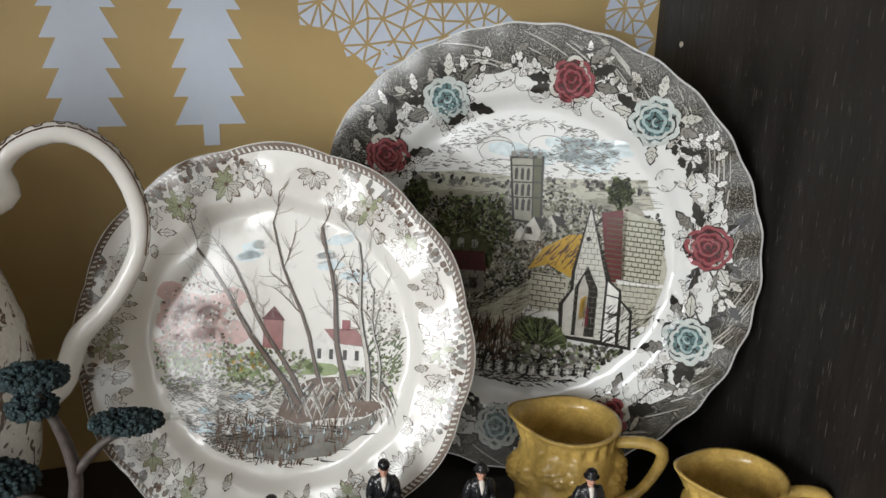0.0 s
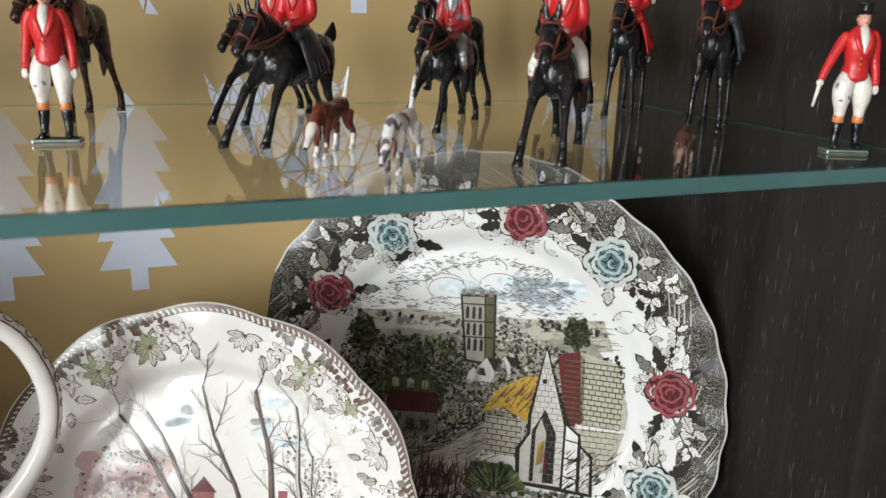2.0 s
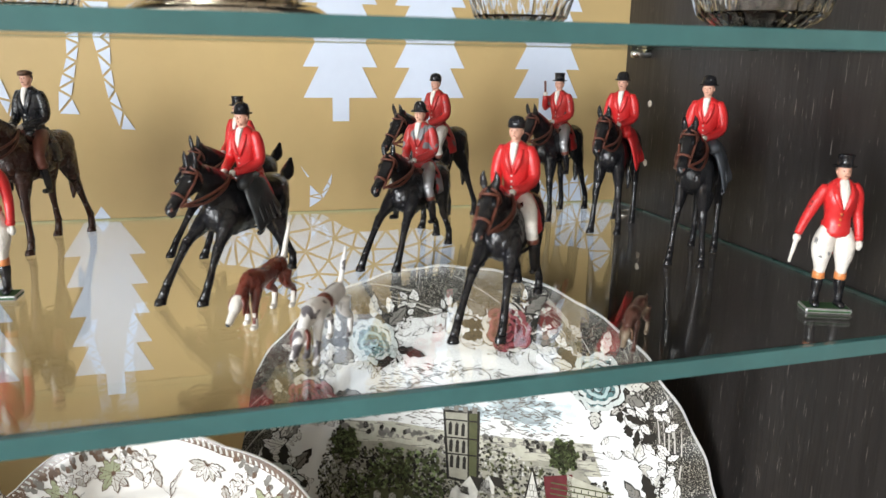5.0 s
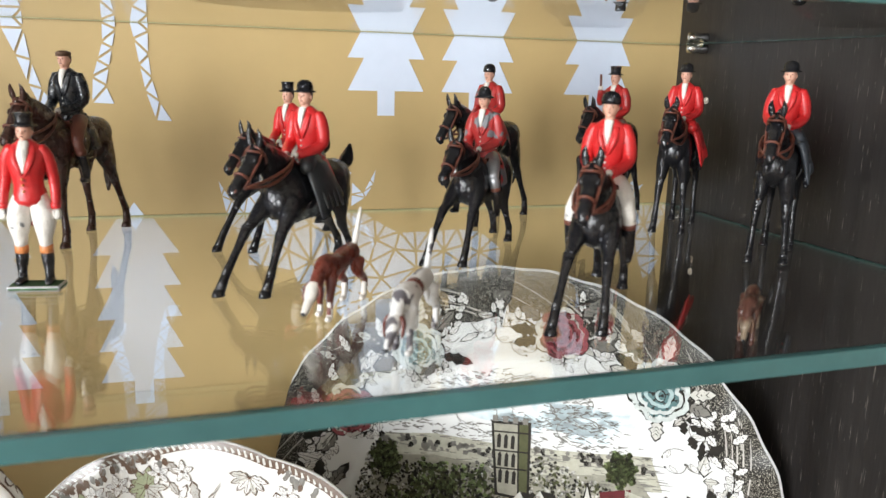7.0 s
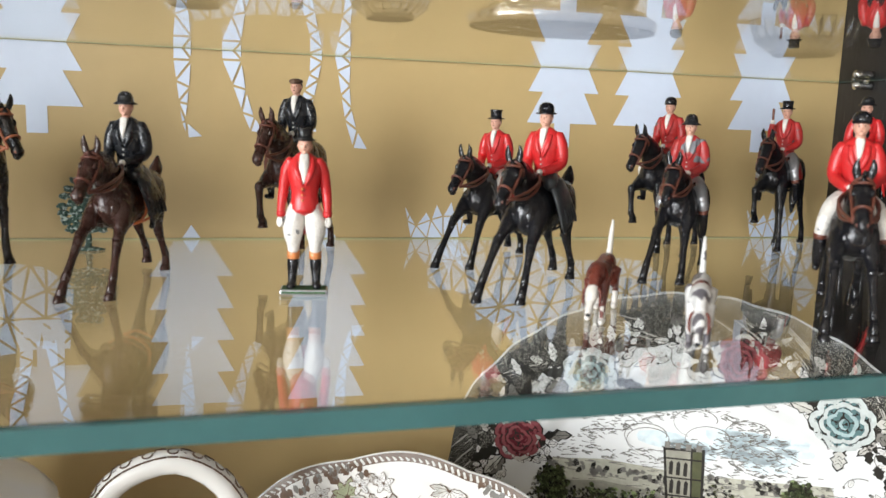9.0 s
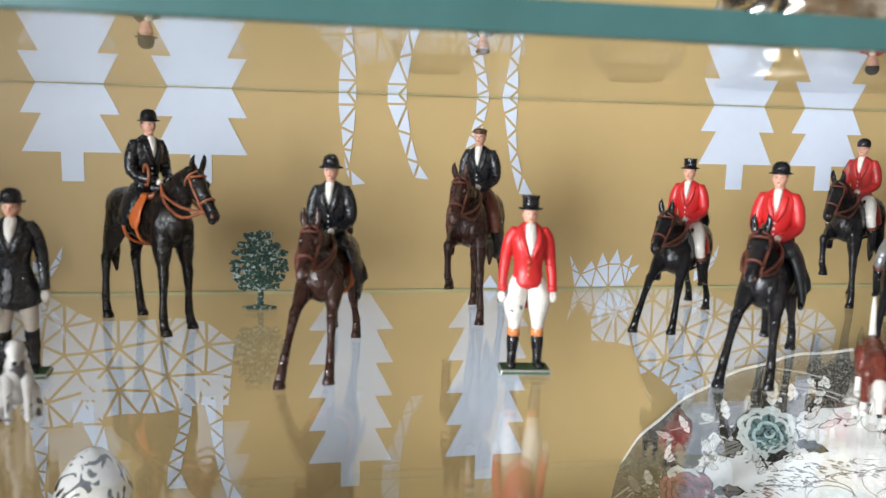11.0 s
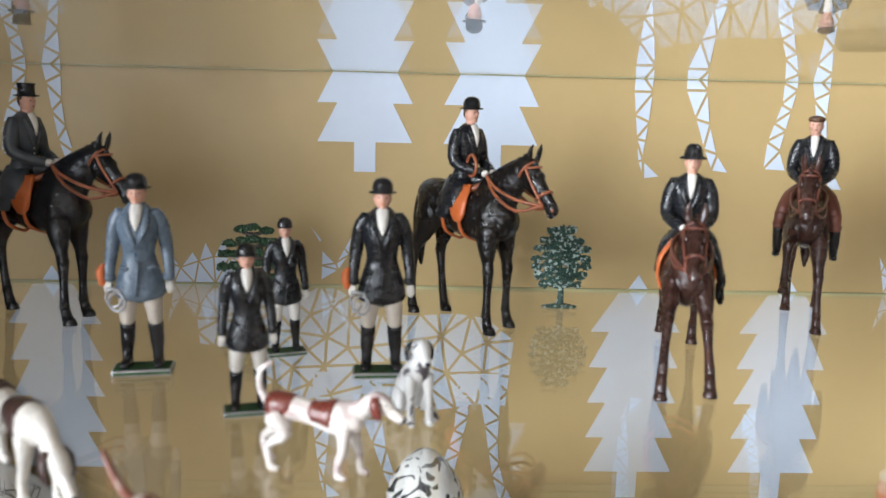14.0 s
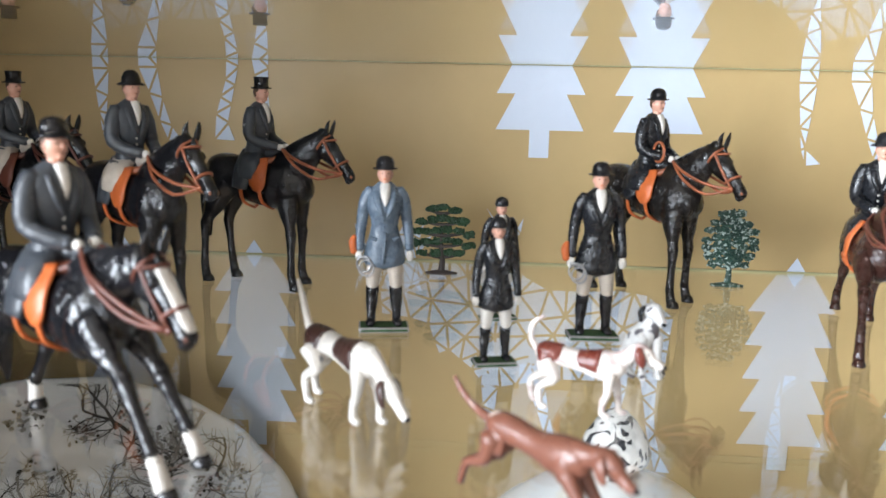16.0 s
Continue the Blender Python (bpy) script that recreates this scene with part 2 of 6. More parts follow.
# Top board out of view, lowered so it shades the upper back panel.
setting(slab("cabinet_top", (CL - 0.022, CF, TOP), (0.022, 0.030, TOP + 0.022), M["veneer"]), "very dark wood top board, unseen, set low to shade the back", "cabinet top")
setting(slab("cabinet_base", (CL, CF + 0.01, 0.0), (0.0, 0.030, FLOOR - 0.023), M["veneer"]), "closed dark wood lower part of the cabinet", "cabinet base")


def glass_shelf(top, front, skew):
    """A pane whose front edge runs a little out of square: front is its place at the right side, skew its slope towards the left."""
    def slant(ob):
        for v in ob.data.vertices:
            if v.co.y < -0.1:
                v.co.y += front + skew * v.co.x
        return ob

    shelf = slant(slab("glass_shelf", (CL - 0.002, -0.2505, top - 0.0054), (0.002, 0.002, top), M["glass"]))
    slant(slab("polished_edge", (CL + 0.001, -0.2535, top - 0.0054), (-0.001, -0.2506, top), M["glass_edge"], shelf, "green polished edge", bevel=0.0003))
    # Opaque strips: the rear toned towards the lit wallpaper, the side darkened like shade.
    slab("rear_edge", (CL + 0.001, -0.0016, top - 0.0056), (-0.001, -0.0004, top + 0.0004), M["rear_edge"], shelf, "cut rear edge, painted pale as the lit wallpaper tints it")
    slant(slab("side_edge", (-0.0018, -0.2500, top - 0.0056), (-0.0004, -0.0020, top + 0.0003), M["side_edge"], shelf, "cut green side edge, darkened in its colour as if shaded"))
    shelf.visible_shadow = False
    return tagged(shelf, "clear glass shelf with a green polished front edge", "glass shelf", "glass shelves")


glass_shelf(SHELF, 0.0085, 0.0238)
glass_shelf(UNDER + 0.0054, 0.0, 0.0)

# ---- wallpaper print ----
PRINT = -0.00035


def flat_face(bm, pts, mat=0, proud=0.0):
    pts = [p for p in pts]
    area = sum(a[0] * b[1] - b[0] * a[1] for a, b in zip(pts, pts[1:] + pts[:1]))
    if area < 0:
        pts.reverse()
    f = bm.faces.new([bm.verts.new((x, PRINT - proud, z)) for x, z in pts])
    f.material_index = mat
    return f


def tree_print(cx, z0):
    """A fir of five equal tiers over a short trunk; z0 is the hem of the lowest tier."""
    outer, inner, step = 0.0203, 0.0118, 0.0165
    bm = bmesh.new()
    for k in range(5):
        top = (k + 1) * step if k < 4 else 0.0965
        w = inner if k < 4 else 0.0
        row = [(cx - outer, z0 + k * step), (cx + outer, z0 + k * step), (cx + w, z0 + top)] + ([(cx - w, z0 + top)] if w else [])
        flat_face(bm, row)
    flat_face(bm, [(cx - 0.0046, z0 - 0.0127), (cx + 0.0046, z0 - 0.0127), (cx + 0.0046, z0), (cx - 0.0046, z0)])
    part("printed_fir_tree", bm, M["motif"], back, "pale blue-grey printed fir tree")


for cx in (-0.489, -0.435, -0.1734, -0.1230, -0.0515):
    tree_print(cx, 1.3620)
for cx in (-0.690, -0.6245, -0.367, -0.2995):
    tree_print(cx, 1.2096)

BODY = [(-0.247, 1.279), (-0.246, 1.267), (-0.232, 1.2655), (-0.223, 1.263), (-0.2175, 1.248), (-0.2125, 1.250), (-0.201, 1.241),
        (-0.194, 1.231), (-0.179, 1.234), (-0.157, 1.2375), (-0.140, 1.2375), (-0.122, 1.2405), (-0.108, 1.240), (-0.106, 1.261),
        (-0.105, 1.271), (-0.118, 1.2815), (-0.132, 1.2835), (-0.148, 1.2825), (-0.165, 1.2825), (-0.173, 1.2865), (-0.185, 1.294),
        (-0.205, 1.2985), (-0.229, 1.298), (-0.243, 1.290)]
UPPER_LEGS = [[(-0.374, 1.409), (-0.365, 1.409), (-0.3655, 1.386), (-0.3665, 1.373), (-0.3685, 1.357), (-0.360, 1.3495), (-0.368, 1.3485), (-0.371, 1.356), (-0.3745, 1.386)],
              [(-0.352, 1.409), (-0.342, 1.409), (-0.342, 1.387), (-0.340, 1.373), (-0.336, 1.360), (-0.330, 1.3515), (-0.3385, 1.3525), (-0.3425, 1.362), (-0.347, 1.375), (-0.352, 1.387)],
              [(-0.309, 1.409), (-0.302, 1.409), (-0.303, 1.388), (-0.3085, 1.362), (-0.305, 1.353), (-0.316, 1.3535), (-0.315, 1.366), (-0.310, 1.382)],
              [(-0.301, 1.409), (-0.288, 1.409), (-0.289, 1.377), (-0.288, 1.366), (-0.285, 1.355), (-0.279, 1.345), (-0.2875, 1.3455), (-0.292, 1.360), (-0.296, 1.384)]]
LEGS = [[(x + 0.178, z - 0.153) for x, z in leg] for leg in UPPER_LEGS]
ANTLER_A = [(-0.256, 1.299), (-0.260, 1.318), (-0.253, 1.306), (-0.2475, 1.3135), (-0.245, 1.309), (-0.242, 1.318), (-0.2385, 1.311),
            (-0.234, 1.3195), (-0.2315, 1.311), (-0.225, 1.3175), (-0.2275, 1.309), (-0.221, 1.3115), (-0.229, 1.2995)]
ANTLER_B = [(-0.192, 1.301), (-0.1915, 1.315), (-0.1855, 1.309), (-0.178, 1.3225), (-0.1795, 1.313), (-0.184, 1.306)]
ANTLER_C = [(-0.1965, 1.3255), (-0.1915, 1.319), (-0.1925, 1.3185)]


def facets(bm, outline, grain, gap, shift, rng, proud=0.0):
    """Fills an outline with triangles, each drawn in from its neighbours by half a gap."""
    finer = []
    for a, b in zip(outline, outline[1:] + outline[:1]):
        cuts = max(1, round(math.hypot(b[0] - a[0], b[1] - a[1]) / (grain * 0.85)))
        finer += [(a[0] + (b[0] - a[0]) * k / cuts, a[1] + (b[1] - a[1]) * k / cuts) for k in range(cuts)]
    outline = finer
    n = len(outline)
    xs, zs = [p[0] for p in outline], [p[1] for p in outline]

    def inside(x, z):
        hit = False
        for (ax, az), (bx, bz) in zip(outline, outline[1:] + outline[:1]):
            if (az > z) != (bz > z) and x < (bx - ax) * (z - az) / (bz - az) + ax:
                hit = not hit
        return hit

    pts = [Vector(p) for p in outline]
    tries = 0
    while tries < 900:
        tries += 1
        p = Vector((rng.uniform(min(xs), max(xs)), rng.uniform(min(zs), max(zs))))
        if inside(*p) and all((p - q).length > grain for q in pts):
            pts.append(p)
    from mathutils.geometry import delaunay_2d_cdt
    verts, _, tris, *_ = delaunay_2d_cdt(pts, [(i, (i + 1) % n) for i in range(n)], [], 1, 1e-7)
    for t in tris:
        a, b, c = (verts[i] for i in t)
        la, lb, lc = (b - c).length, (c - a).length, (a - b).length
        around = la + lb + lc
        area = abs((b - a).cross(c - a)) / 2
        r = 2 * area / around
        if r < gap * 0.55:
            continue
        mid = (a * la + b * lb + c * lc) / around
        k = 1 - gap * 0.5 / r
        tri = [mid + (p - mid) * k + Vector(shift) for p in (a, b, c)]
        if max(p.x for p in tri) < -0.0005 and min(p.x for p in tri) > CL + 0.0005:
            flat_face(bm, [tuple(p) for p in tri], 0, proud)


for n, shift in enumerate(((0, 0), (-0.316, 0), (0.205, 0.0), (-0.178, 0.153), (-0.505, 0.153))):
    rng = random.Random(n + 3)
    bm = bmesh.new()
    facets(bm, BODY, 0.0092, 0.0013, (shift[0], shift[1] * 1.15), rng)
    for leg in LEGS:
        facets(bm, leg, 0.012, 0.0011, shift, rng, 0.0002)
    for horn in (ANTLER_A, ANTLER_B):
        facets(bm, horn, 0.010, 0.0007, shift, rng)
    facets(bm, ANTLER_C, 0.02, 0.0001, shift, rng)
    part("printed_stag", bm, M["motif"], back, "pale printed stag made of small triangles")

# ---- painted lead figures (millimetres, forward +x, left +y) ----
MM = 0.001


def spline(pts, rad, times):
    """Catmull-Rom between the given centres and radii."""
    if len(pts) < 3 or times < 2:
        return [Vector(p) for p in pts], list(rad)
    P, R = [Vector(p) for p in pts], [Vector(r) if isinstance(r, tuple) else Vector((r, r)) for r in rad]
    op, orad = [], []
    for i in range(len(P) - 1):
        for k in range(times):
            t = k / times
            for src, dst in ((P, op), (R, orad)):
                a, b, c, d = src[max(i - 1, 0)], src[i], src[i + 1], src[min(i + 2, len(src) - 1)]
                dst.append(0.5 * (2 * b + (c - a) * t + (2 * a - 5 * b + 4 * c - d) * t * t + (3 * b - a - 3 * c + d) * t ** 3))
    return op + [P[-1]], orad + [R[-1]]


def tube(bm, pts, rad, mat=0, seg=10, side=(0, 1, 0), times=3):
    """A closed, smoothly swept limb. A radius may be (across side, across the other way)."""
    P, R = spline(pts, rad, times)
    R = [r if isinstance(r, Vector) else (Vector(r) if isinstance(r, tuple) else Vector((r, r))) for r in R]
    rings = []
    for i, p in enumerate(P):
        d = (P[min(i + 1, len(P) - 1)] - P[max(i - 1, 0)]).normalized()
        s = Vector(side)
        s = (s - d * s.dot(d))
        s = s.normalized() if s.length > 1e-4 else d.orthogonal().normalized()
        u = d.cross(s)
        a, b = max(R[i][0], 1e-5), max(R[i][1], 1e-5)
        rings.append([bm.verts.new(p + s * (a * math.cos(2 * math.pi * k / seg)) + u * (b * math.sin(2 * math.pi * k / seg))) for k in range(seg)])
    faces = []
    for a, b in zip(rings, rings[1:]):
        faces += [bm.faces.new((a[k], a[(k + 1) % seg], b[(k + 1) % seg], b[k])) for k in range(seg)]
    for ring, end, way in ((rings[0], P[0], P[0] - P[1]), (rings[-1], P[-1], P[-1] - P[-2])):
        r = R[0] if ring is rings[0] else R[-1]
        tip = bm.verts.new(end + way.normalized() * min(r[0], r[1]) * 0.6)
        faces += [bm.faces.new((ring[k], ring[(k + 1) % seg], tip)) for k in range(seg)]
    for f in faces:
        f.material_index, f.smooth = mat, True
    return faces


def ball(bm, at, r, mat=0, seg=10, rings=7, turn=None):
    r = r if isinstance(r, tuple) else (r, r, r)
    m = Matrix.Translation(at) @ (turn or Matrix()) @ Matrix.Diagonal((*r, 1))
    rows = []
    for i in range(1, rings):
        p = math.pi * i / rings
        rows.append([bm.verts.new(m @ Vector((math.sin(p) * math.cos(2 * math.pi * k / seg), math.sin(p) * math.sin(2 * math.pi * k / seg), math.cos(p)))) for k in range(seg)])
    top, low = bm.verts.new(m @ Vector((0, 0, 1))), bm.verts.new(m @ Vector((0, 0, -1)))
    faces = [bm.faces.new((a[k], b[k], b[(k + 1) % seg], a[(k + 1) % seg])) for a, b in zip(rows, rows[1:]) for k in range(seg)]
    faces += [bm.faces.new((top, rows[0][k], rows[0][(k + 1) % seg])) for k in range(seg)]
    faces += [bm.faces.new((low, rows[-1][(k + 1) % seg], rows[-1][k])) for k in range(seg)]
    for f in faces:
        f.material_index, f.smooth = mat, True


def turned(bm, at, profile, mat=0, seg=16, squash=1.0):
    """A shape turned about an upright axis, from (radius, height) pairs."""
    rings = [[bm.verts.new((at[0] + r * math.cos(2 * math.pi * k / seg), at[1] + r * squash * math.sin(2 * math.pi * k / seg), at[2] + z)) for k in range(seg)] for r, z in profile]
    faces = [bm.faces.new((a[k], a[(k + 1) % seg], b[(k + 1) % seg], b[k])) for a, b in zip(rings, rings[1:]) for k in range(seg)]
    faces += [bm.faces.new(rings[0][::-1]), bm.faces.new(rings[-1])]
    for f in faces:
        f.material_index, f.smooth = mat, True


HORSE, COAT, SKIN, HAT, WHITE, LEGCOL, BOOT, STRAP, SADDLE, SKIRT, HAIR, BASE, TAN = range(13)


def head_and_hat(bm, at, hat, turn=0.0):
    x, y, z = at
    c, s = math.cos(turn), math.sin(turn)
    tube(bm, [(x - 0.4, y, z - 5.2), (x - 0.2, y, z - 2)], [1.7, 1.6], SKIN, 8)
    ball(bm, (x, y, z), (2.75, 2.35, 3.3), SKIN, 12, 8)
    ball(bm, (x + 2.6 * c, y + 2.6 * s, z - 0.2), (0.7, 0.5, 0.75), SKIN, 6, 5)
    ball(bm, (x + 1.5 * c, y + 1.5 * s, z - 2.2), (1.1, 1.1, 0.9), SKIN, 6, 5)
    for q in (1, -1):
        ball(bm, (x + 2.25 * c - 0.95 * q * s, y + 2.25 * s + 0.95 * q * c, z + 0.35), (0.42, 0.36, 0.26), HAIR, 6, 4)
        ball(bm, (x - 0.3, y + 2.3 * q, z - 0.2), (0.55, 0.35, 0.8), SKIN, 6, 4)
    ball(bm, (x + 2.3 * c, y + 2.3 * s, z - 1.45), (0.35, 0.6, 0.22), STRAP, 6, 4)
    ball(bm, (x - 0.75, y, z + 0.5), (2.35, 2.5, 2.9), HAIR, 10, 7)
    if hat == "top":
        turned(bm, (x, y, z + 1.5), [(2.6, 0), (3.9, 0.2), (4.0, 0.6), (2.75, 0.75), (2.6, 2.0), (2.75, 3.8), (2.95, 4.2), (2.7, 4.5)], HAT)
    elif hat == "bowler":
        turned(bm, (x, y, z + 1.3), [(2.6, 0), (3.9, 0.25), (4.0, 0.65), (2.95, 0.8), (2.95, 2.2), (2.5, 3.5), (1.5, 4.3), (0.5, 4.5)], HAT)
    elif hat == "felt":
        turned(bm, (x, y, z + 1.3), [(2.6, 0), (4.1, -0.3), (4.2, 0.1), (2.95, 0.8), (2.8, 2.2), (2.2, 3.6), (1.2, 4.4), (0.5, 4.5)], HAT)
    elif hat == "flat":
        ball(bm, (x + 0.3, y, z + 2.3), (3.3, 3.0, 1.35), HAT, 12, 6)
        ball(bm, (x + 2.6 * c, y + 2.6 * s, z + 1.6), (1.6, 1.9, 0.4), HAT, 8, 4)
    else:
        turned(bm, (x - 0.1, y, z + 1.1), [(2.7, 0), (3.05, 0.3), (3.0, 2.0), (2.3, 3.4), (1.2, 4.0), (0.3, 4.2)], HAT)
        ball(bm, (x + 2.7 * c, y + 2.7 * s, z + 1.6), (1.6, 1.9, 0.35), HAT, 8, 4)


def horse(bm, gait, tail_up=False, socks=False, blaze=False, lead=-1, head=None):
    """lead: the side (+1 left, -1 right) of the foreleg that reaches or lifts. head: the poll's x and z and the slope of the face."""
    low = -9.0 if gait == "gallop" else 0.0
    px, pz, slope = head or ((26.5, 46.0, -42) if gait == "gallop" else (26.0, 56.0, -50))
    tube(bm, [(-22.8, 0, 42.0 + low), (-20.5, 0, 42.6 + low), (-15, 0, 41.6 + low), (-7, 0, 39.9 + low), (2, 0, 38.9 + low), (10, 0, 39.0 + low), (15.5, 0, 39.6 + low), (19.2, 0, 40.6 + low)],
         [(3.2, 4.0), (6.4, 6.8), (7.8, 8.2), (7.5, 8.0), (7.7, 8.9), (7.3, 9.7), (6.2, 8.4), (3.8, 5.2)], HORSE, 16, times=4)
    bx, bz = 10.5, 42.6 + low
    tube(bm, [(bx, 0, bz), (bx + (px - bx) * 0.42, 0, bz + (pz - bz) * 0.50), (bx + (px - bx) * 0.76, 0, bz + (pz - bz) * 0.84), (px - 0.5, 0, pz)],
         [(5.2, 9.4), (4.0, 7.0), (3.0, 5.0), (2.5, 3.6)], HORSE, 14, times=4)
    # muscles of quarters, shoulders and breast
    for q in (1, -1):
        ball(bm, (-15.2, 4.5 * q, 38.6 + low), (6.2, 3.7, 7.6), HORSE, 12, 8)
        ball(bm, (12.0, 4.6 * q, 37.4 + low), (4.6, 2.9, 7.4), HORSE, 12, 8)
        ball(bm, (17.6, 2.5 * q, 37.4 + low), (2.8, 2.7, 4.4), HORSE, 10, 7)
        ball(bm, (7.0, 0.9 * q, 47.2 + low), (5.0, 1.6, 1.9), HORSE, 10, 6)
    # head, in its own place: x down the face, z out of the forehead
    hm = Matrix.Translation((px, 0, pz)) @ pose(0, 0, 0, 0, -slope, 0)
    at = lambda x, y, z: tuple(hm @ Vector((x, y, z)))
    tube(bm, [at(-1.6, 0, -0.2), at(1.2, 0, -0.3), at(4.2, 0, -0.7), at(9.0, 0, -0.2), at(13.6, 0, 0.2), at(16.6, 0, 0.0), at(18.2, 0, -0.6)],
         [(2.0, 2.6), (2.9, 3.5), (3.0, 4.2), (2.3, 3.1), (1.9, 2.3), (2.1, 2.2), (1.5, 1.4)], HORSE, 14, times=3)
    turn = pose(0, 0, 0, 0, -slope, 0)
    for q in (1, -1):
        ball(bm, at(3.6, 1.4 * q, -2.0), (3.3, 1.7, 2.7), HORSE, 10, 7, turn)
        ball(bm, at(4.6, 2.4 * q, 1.7), (1.5, 0.8, 0.8), HORSE, 8, 5, turn)
        ball(bm, at(5.0, 2.75 * q, 1.0), (0.85, 0.45, 0.7), BOOT, 8, 5, turn)
        ball(bm, at(17.2, 1.35 * q, 0.9), (0.8, 0.5, 0.6), STRAP, 6, 4, turn)
        tube(bm, [at(0.2, 1.5 * q, 2.4), at(-1.3, 2.1 * q, 4.2), at(-2.6, 2.3 * q, 6.0), at(-3.4, 1.9 * q, 7.6)], [(0.9, 0.7), (1.25, 0.7), (0.9, 0.55), (0.15, 0.15)], HORSE, 8)
    ball(bm, at(17.4, 0, -1.7), (1.4, 1.5, 0.8), HORSE, 8, 5, turn)
    # mane and forelock
    for k in range(9):
        t = k / 8
        ball(bm, (bx + 0.5 + (px - bx - 1.5) * t, 0.5 * (-1) ** k, bz + 5.4 + (pz - bz - 3.0) * t ** 0.92), (2.3, 1.1, 2.2), HORSE, 8, 5)
    ball(bm, at(0.8, 0, 3.3), (2.0, 0.9, 0.8), HORSE, 8, 5, turn)
    if blaze:
        tube(bm, [at(3.0, 0, 3.0), at(8.5, 0, 2.5), at(13.5, 0, 2.0), at(16.5, 0, 1.7)], [(1.7, 0.7), (1.5, 0.6), (1.5, 0.7), (1.2, 0.7)], WHITE, 10)
    tail = [(-21.5, 0, 46 + low), (-25, 0, 46.5 + low), (-28.5, 0, 49 + low), (-30.5, 0, 54 + low)] if tail_up else [(-21.5, 0, 45.5 + low), (-24.8, 0, 43.5 + low), (-26.4, 0, 35 + low), (-26, 0, 24 + low), (-25, 0, 17 + low)]
    tube(bm, tail, [1.6, 2.2, 2.7, 0.6] if tail_up else [1.5, 1.9, 2.4, 2.1, 0.5], HORSE, 8)

    def leg(root, knee, ankle, hoof, hind):
        mid = [(a + b) / 2 for a, b in zip(root, knee)]
        tube(bm, [root, tuple(mid), tuple(m + (k - m) * 0.6 for m, k in zip(mid, knee)), knee], [(3.6, 6.6 if hind else 5.2), (2.8, 4.2 if hind else 3.4), (1.9, 2.5 if hind else 2.1), (1.9, 2.3)], HORSE, 10)
        ball(bm, knee, (2.0, 1.9, 2.3), HORSE, 8, 6)
        shin = tuple((a + b) / 2 for a, b in zip(knee, ankle))
        tube(bm, [knee, shin, ankle], [(1.8, 2.1), (1.25, 1.45), (1.5, 1.7)], HORSE, 10)
        ball(bm, ankle, (1.8, 1.6, 1.7), WHITE if socks else HORSE, 8, 6)
        tube(bm, [ankle, hoof], [(1.4, 1.5), (1.7, 2.0)], WHITE if socks else HORSE, 8, times=1)
        h = Vector(hoof)
        turned(bm, h + Vector((0.8, 0, -1.6)), [(2.5, 0), (2.45, 0.5), (2.0, 1.9), (1.5, 2.4)], BOOT if socks else HORSE, 12, 0.82)

    L = lead
    if gait == "gallop":
        leg((14, 4.2 * L, 29), (26.5, 5.6 * L, 20), (36.0, 6.6 * L, 6.8), (39.0, 6.9 * L, 1.6), False)
        leg((13, -4.2 * L, 29), (23.0, -5.6 * L, 18), (30.0, -6.6 * L, 6.2), (32.6, -6.8 * L, 1.6), False)
        leg((-16, 4.2 * L, 30), (-21.5, 5.0 * L, 18), (-29.5, 5.2 * L, 8.0), (-31.0, 5.2 * L, 3.2), True)
        leg((-15, -4.2 * L, 30), (-16.5, -5.0 * L, 16.5), (-23.0, -5.2 * L, 6.4), (-23.0, -5.2 * L, 1.8), True)
    elif gait == "trot":
        leg((13, 4.2 * L, 36), (25.0, 5.0 * L, 31.5), (23.5, 5.2 * L, 19.5), (20.5, 5.2 * L, 16.0), False)
        leg((13, -4.2 * L, 35), (15.0, -5.4 * L, 20), (14.5, -6.0 * L, 6), (15.5, -6.2 * L, 1.6), False)
        leg((-16, 4.2 * L, 37), (-16.5, 5.0 * L, 22), (-20.0, 5.4 * L, 7), (-19.5, 5.4 * L, 1.6), True)
        leg((-16, -4.2 * L, 37), (-22, -5.0 * L, 23), (-29, -5.4 * L, 8.5), (-29.5, -5.4 * L, 2.0), True)
    else:
        leg((12.5, 4.2, 35), (13.6, 5.4, 20.5), (12.6, 6.2, 6), (13.6, 6.4, 1.6), False)
        leg((12.5, -4.2, 35), (15.0, -5.4, 20.5), (15.4, -6.2, 6), (16.6, -6.4, 1.6), False)
        leg((-16, 4.2, 37), (-20.0, 5.0, 22.5), (-18.6, 5.4, 7), (-17.6, 5.5, 1.6), True)
        leg((-16, -4.2, 37), (-23.5, -5.0, 22.5), (-24.0, -5.4, 7), (-23.2, -5.5, 1.6), True)

    # bridle: headpiece, brow band, nose band, cheek pieces, and reins that hang from the bit
    def band(x, y_r, z_r, z0, lean=0.0):
        pts = [at(x + lean * math.sin(a), y_r * math.cos(a), z0 + z_r * math.sin(a)) for a in [2 * math.pi * k / 14 for k in range(15)]]
        tube(bm, pts, [0.48] * 15, STRAP, 6, (1, 0, 0.3), 1)
    band(0.9, 3.15, 3.9, -0.4, -0.6)
    band(11.2, 2.4, 3.0, 0.0, 0.4)
    for q in (1, -1):
        tube(bm, [at(1.0, 3.0 * q, 1.2), at(6.5, 2.95 * q, 0.2), at(13.6, 2.2 * q, -0.9)], [0.48] * 3, STRAP, 6)
        tube(bm, [at(1.6, 3.0 * q, 2.0), at(2.6, 1.4 * q, 3.6), at(2.8, 0, 3.9)], [0.45] * 3, STRAP, 6)
        bit = Vector(at(14.0, 2.4 * q, -1.0))
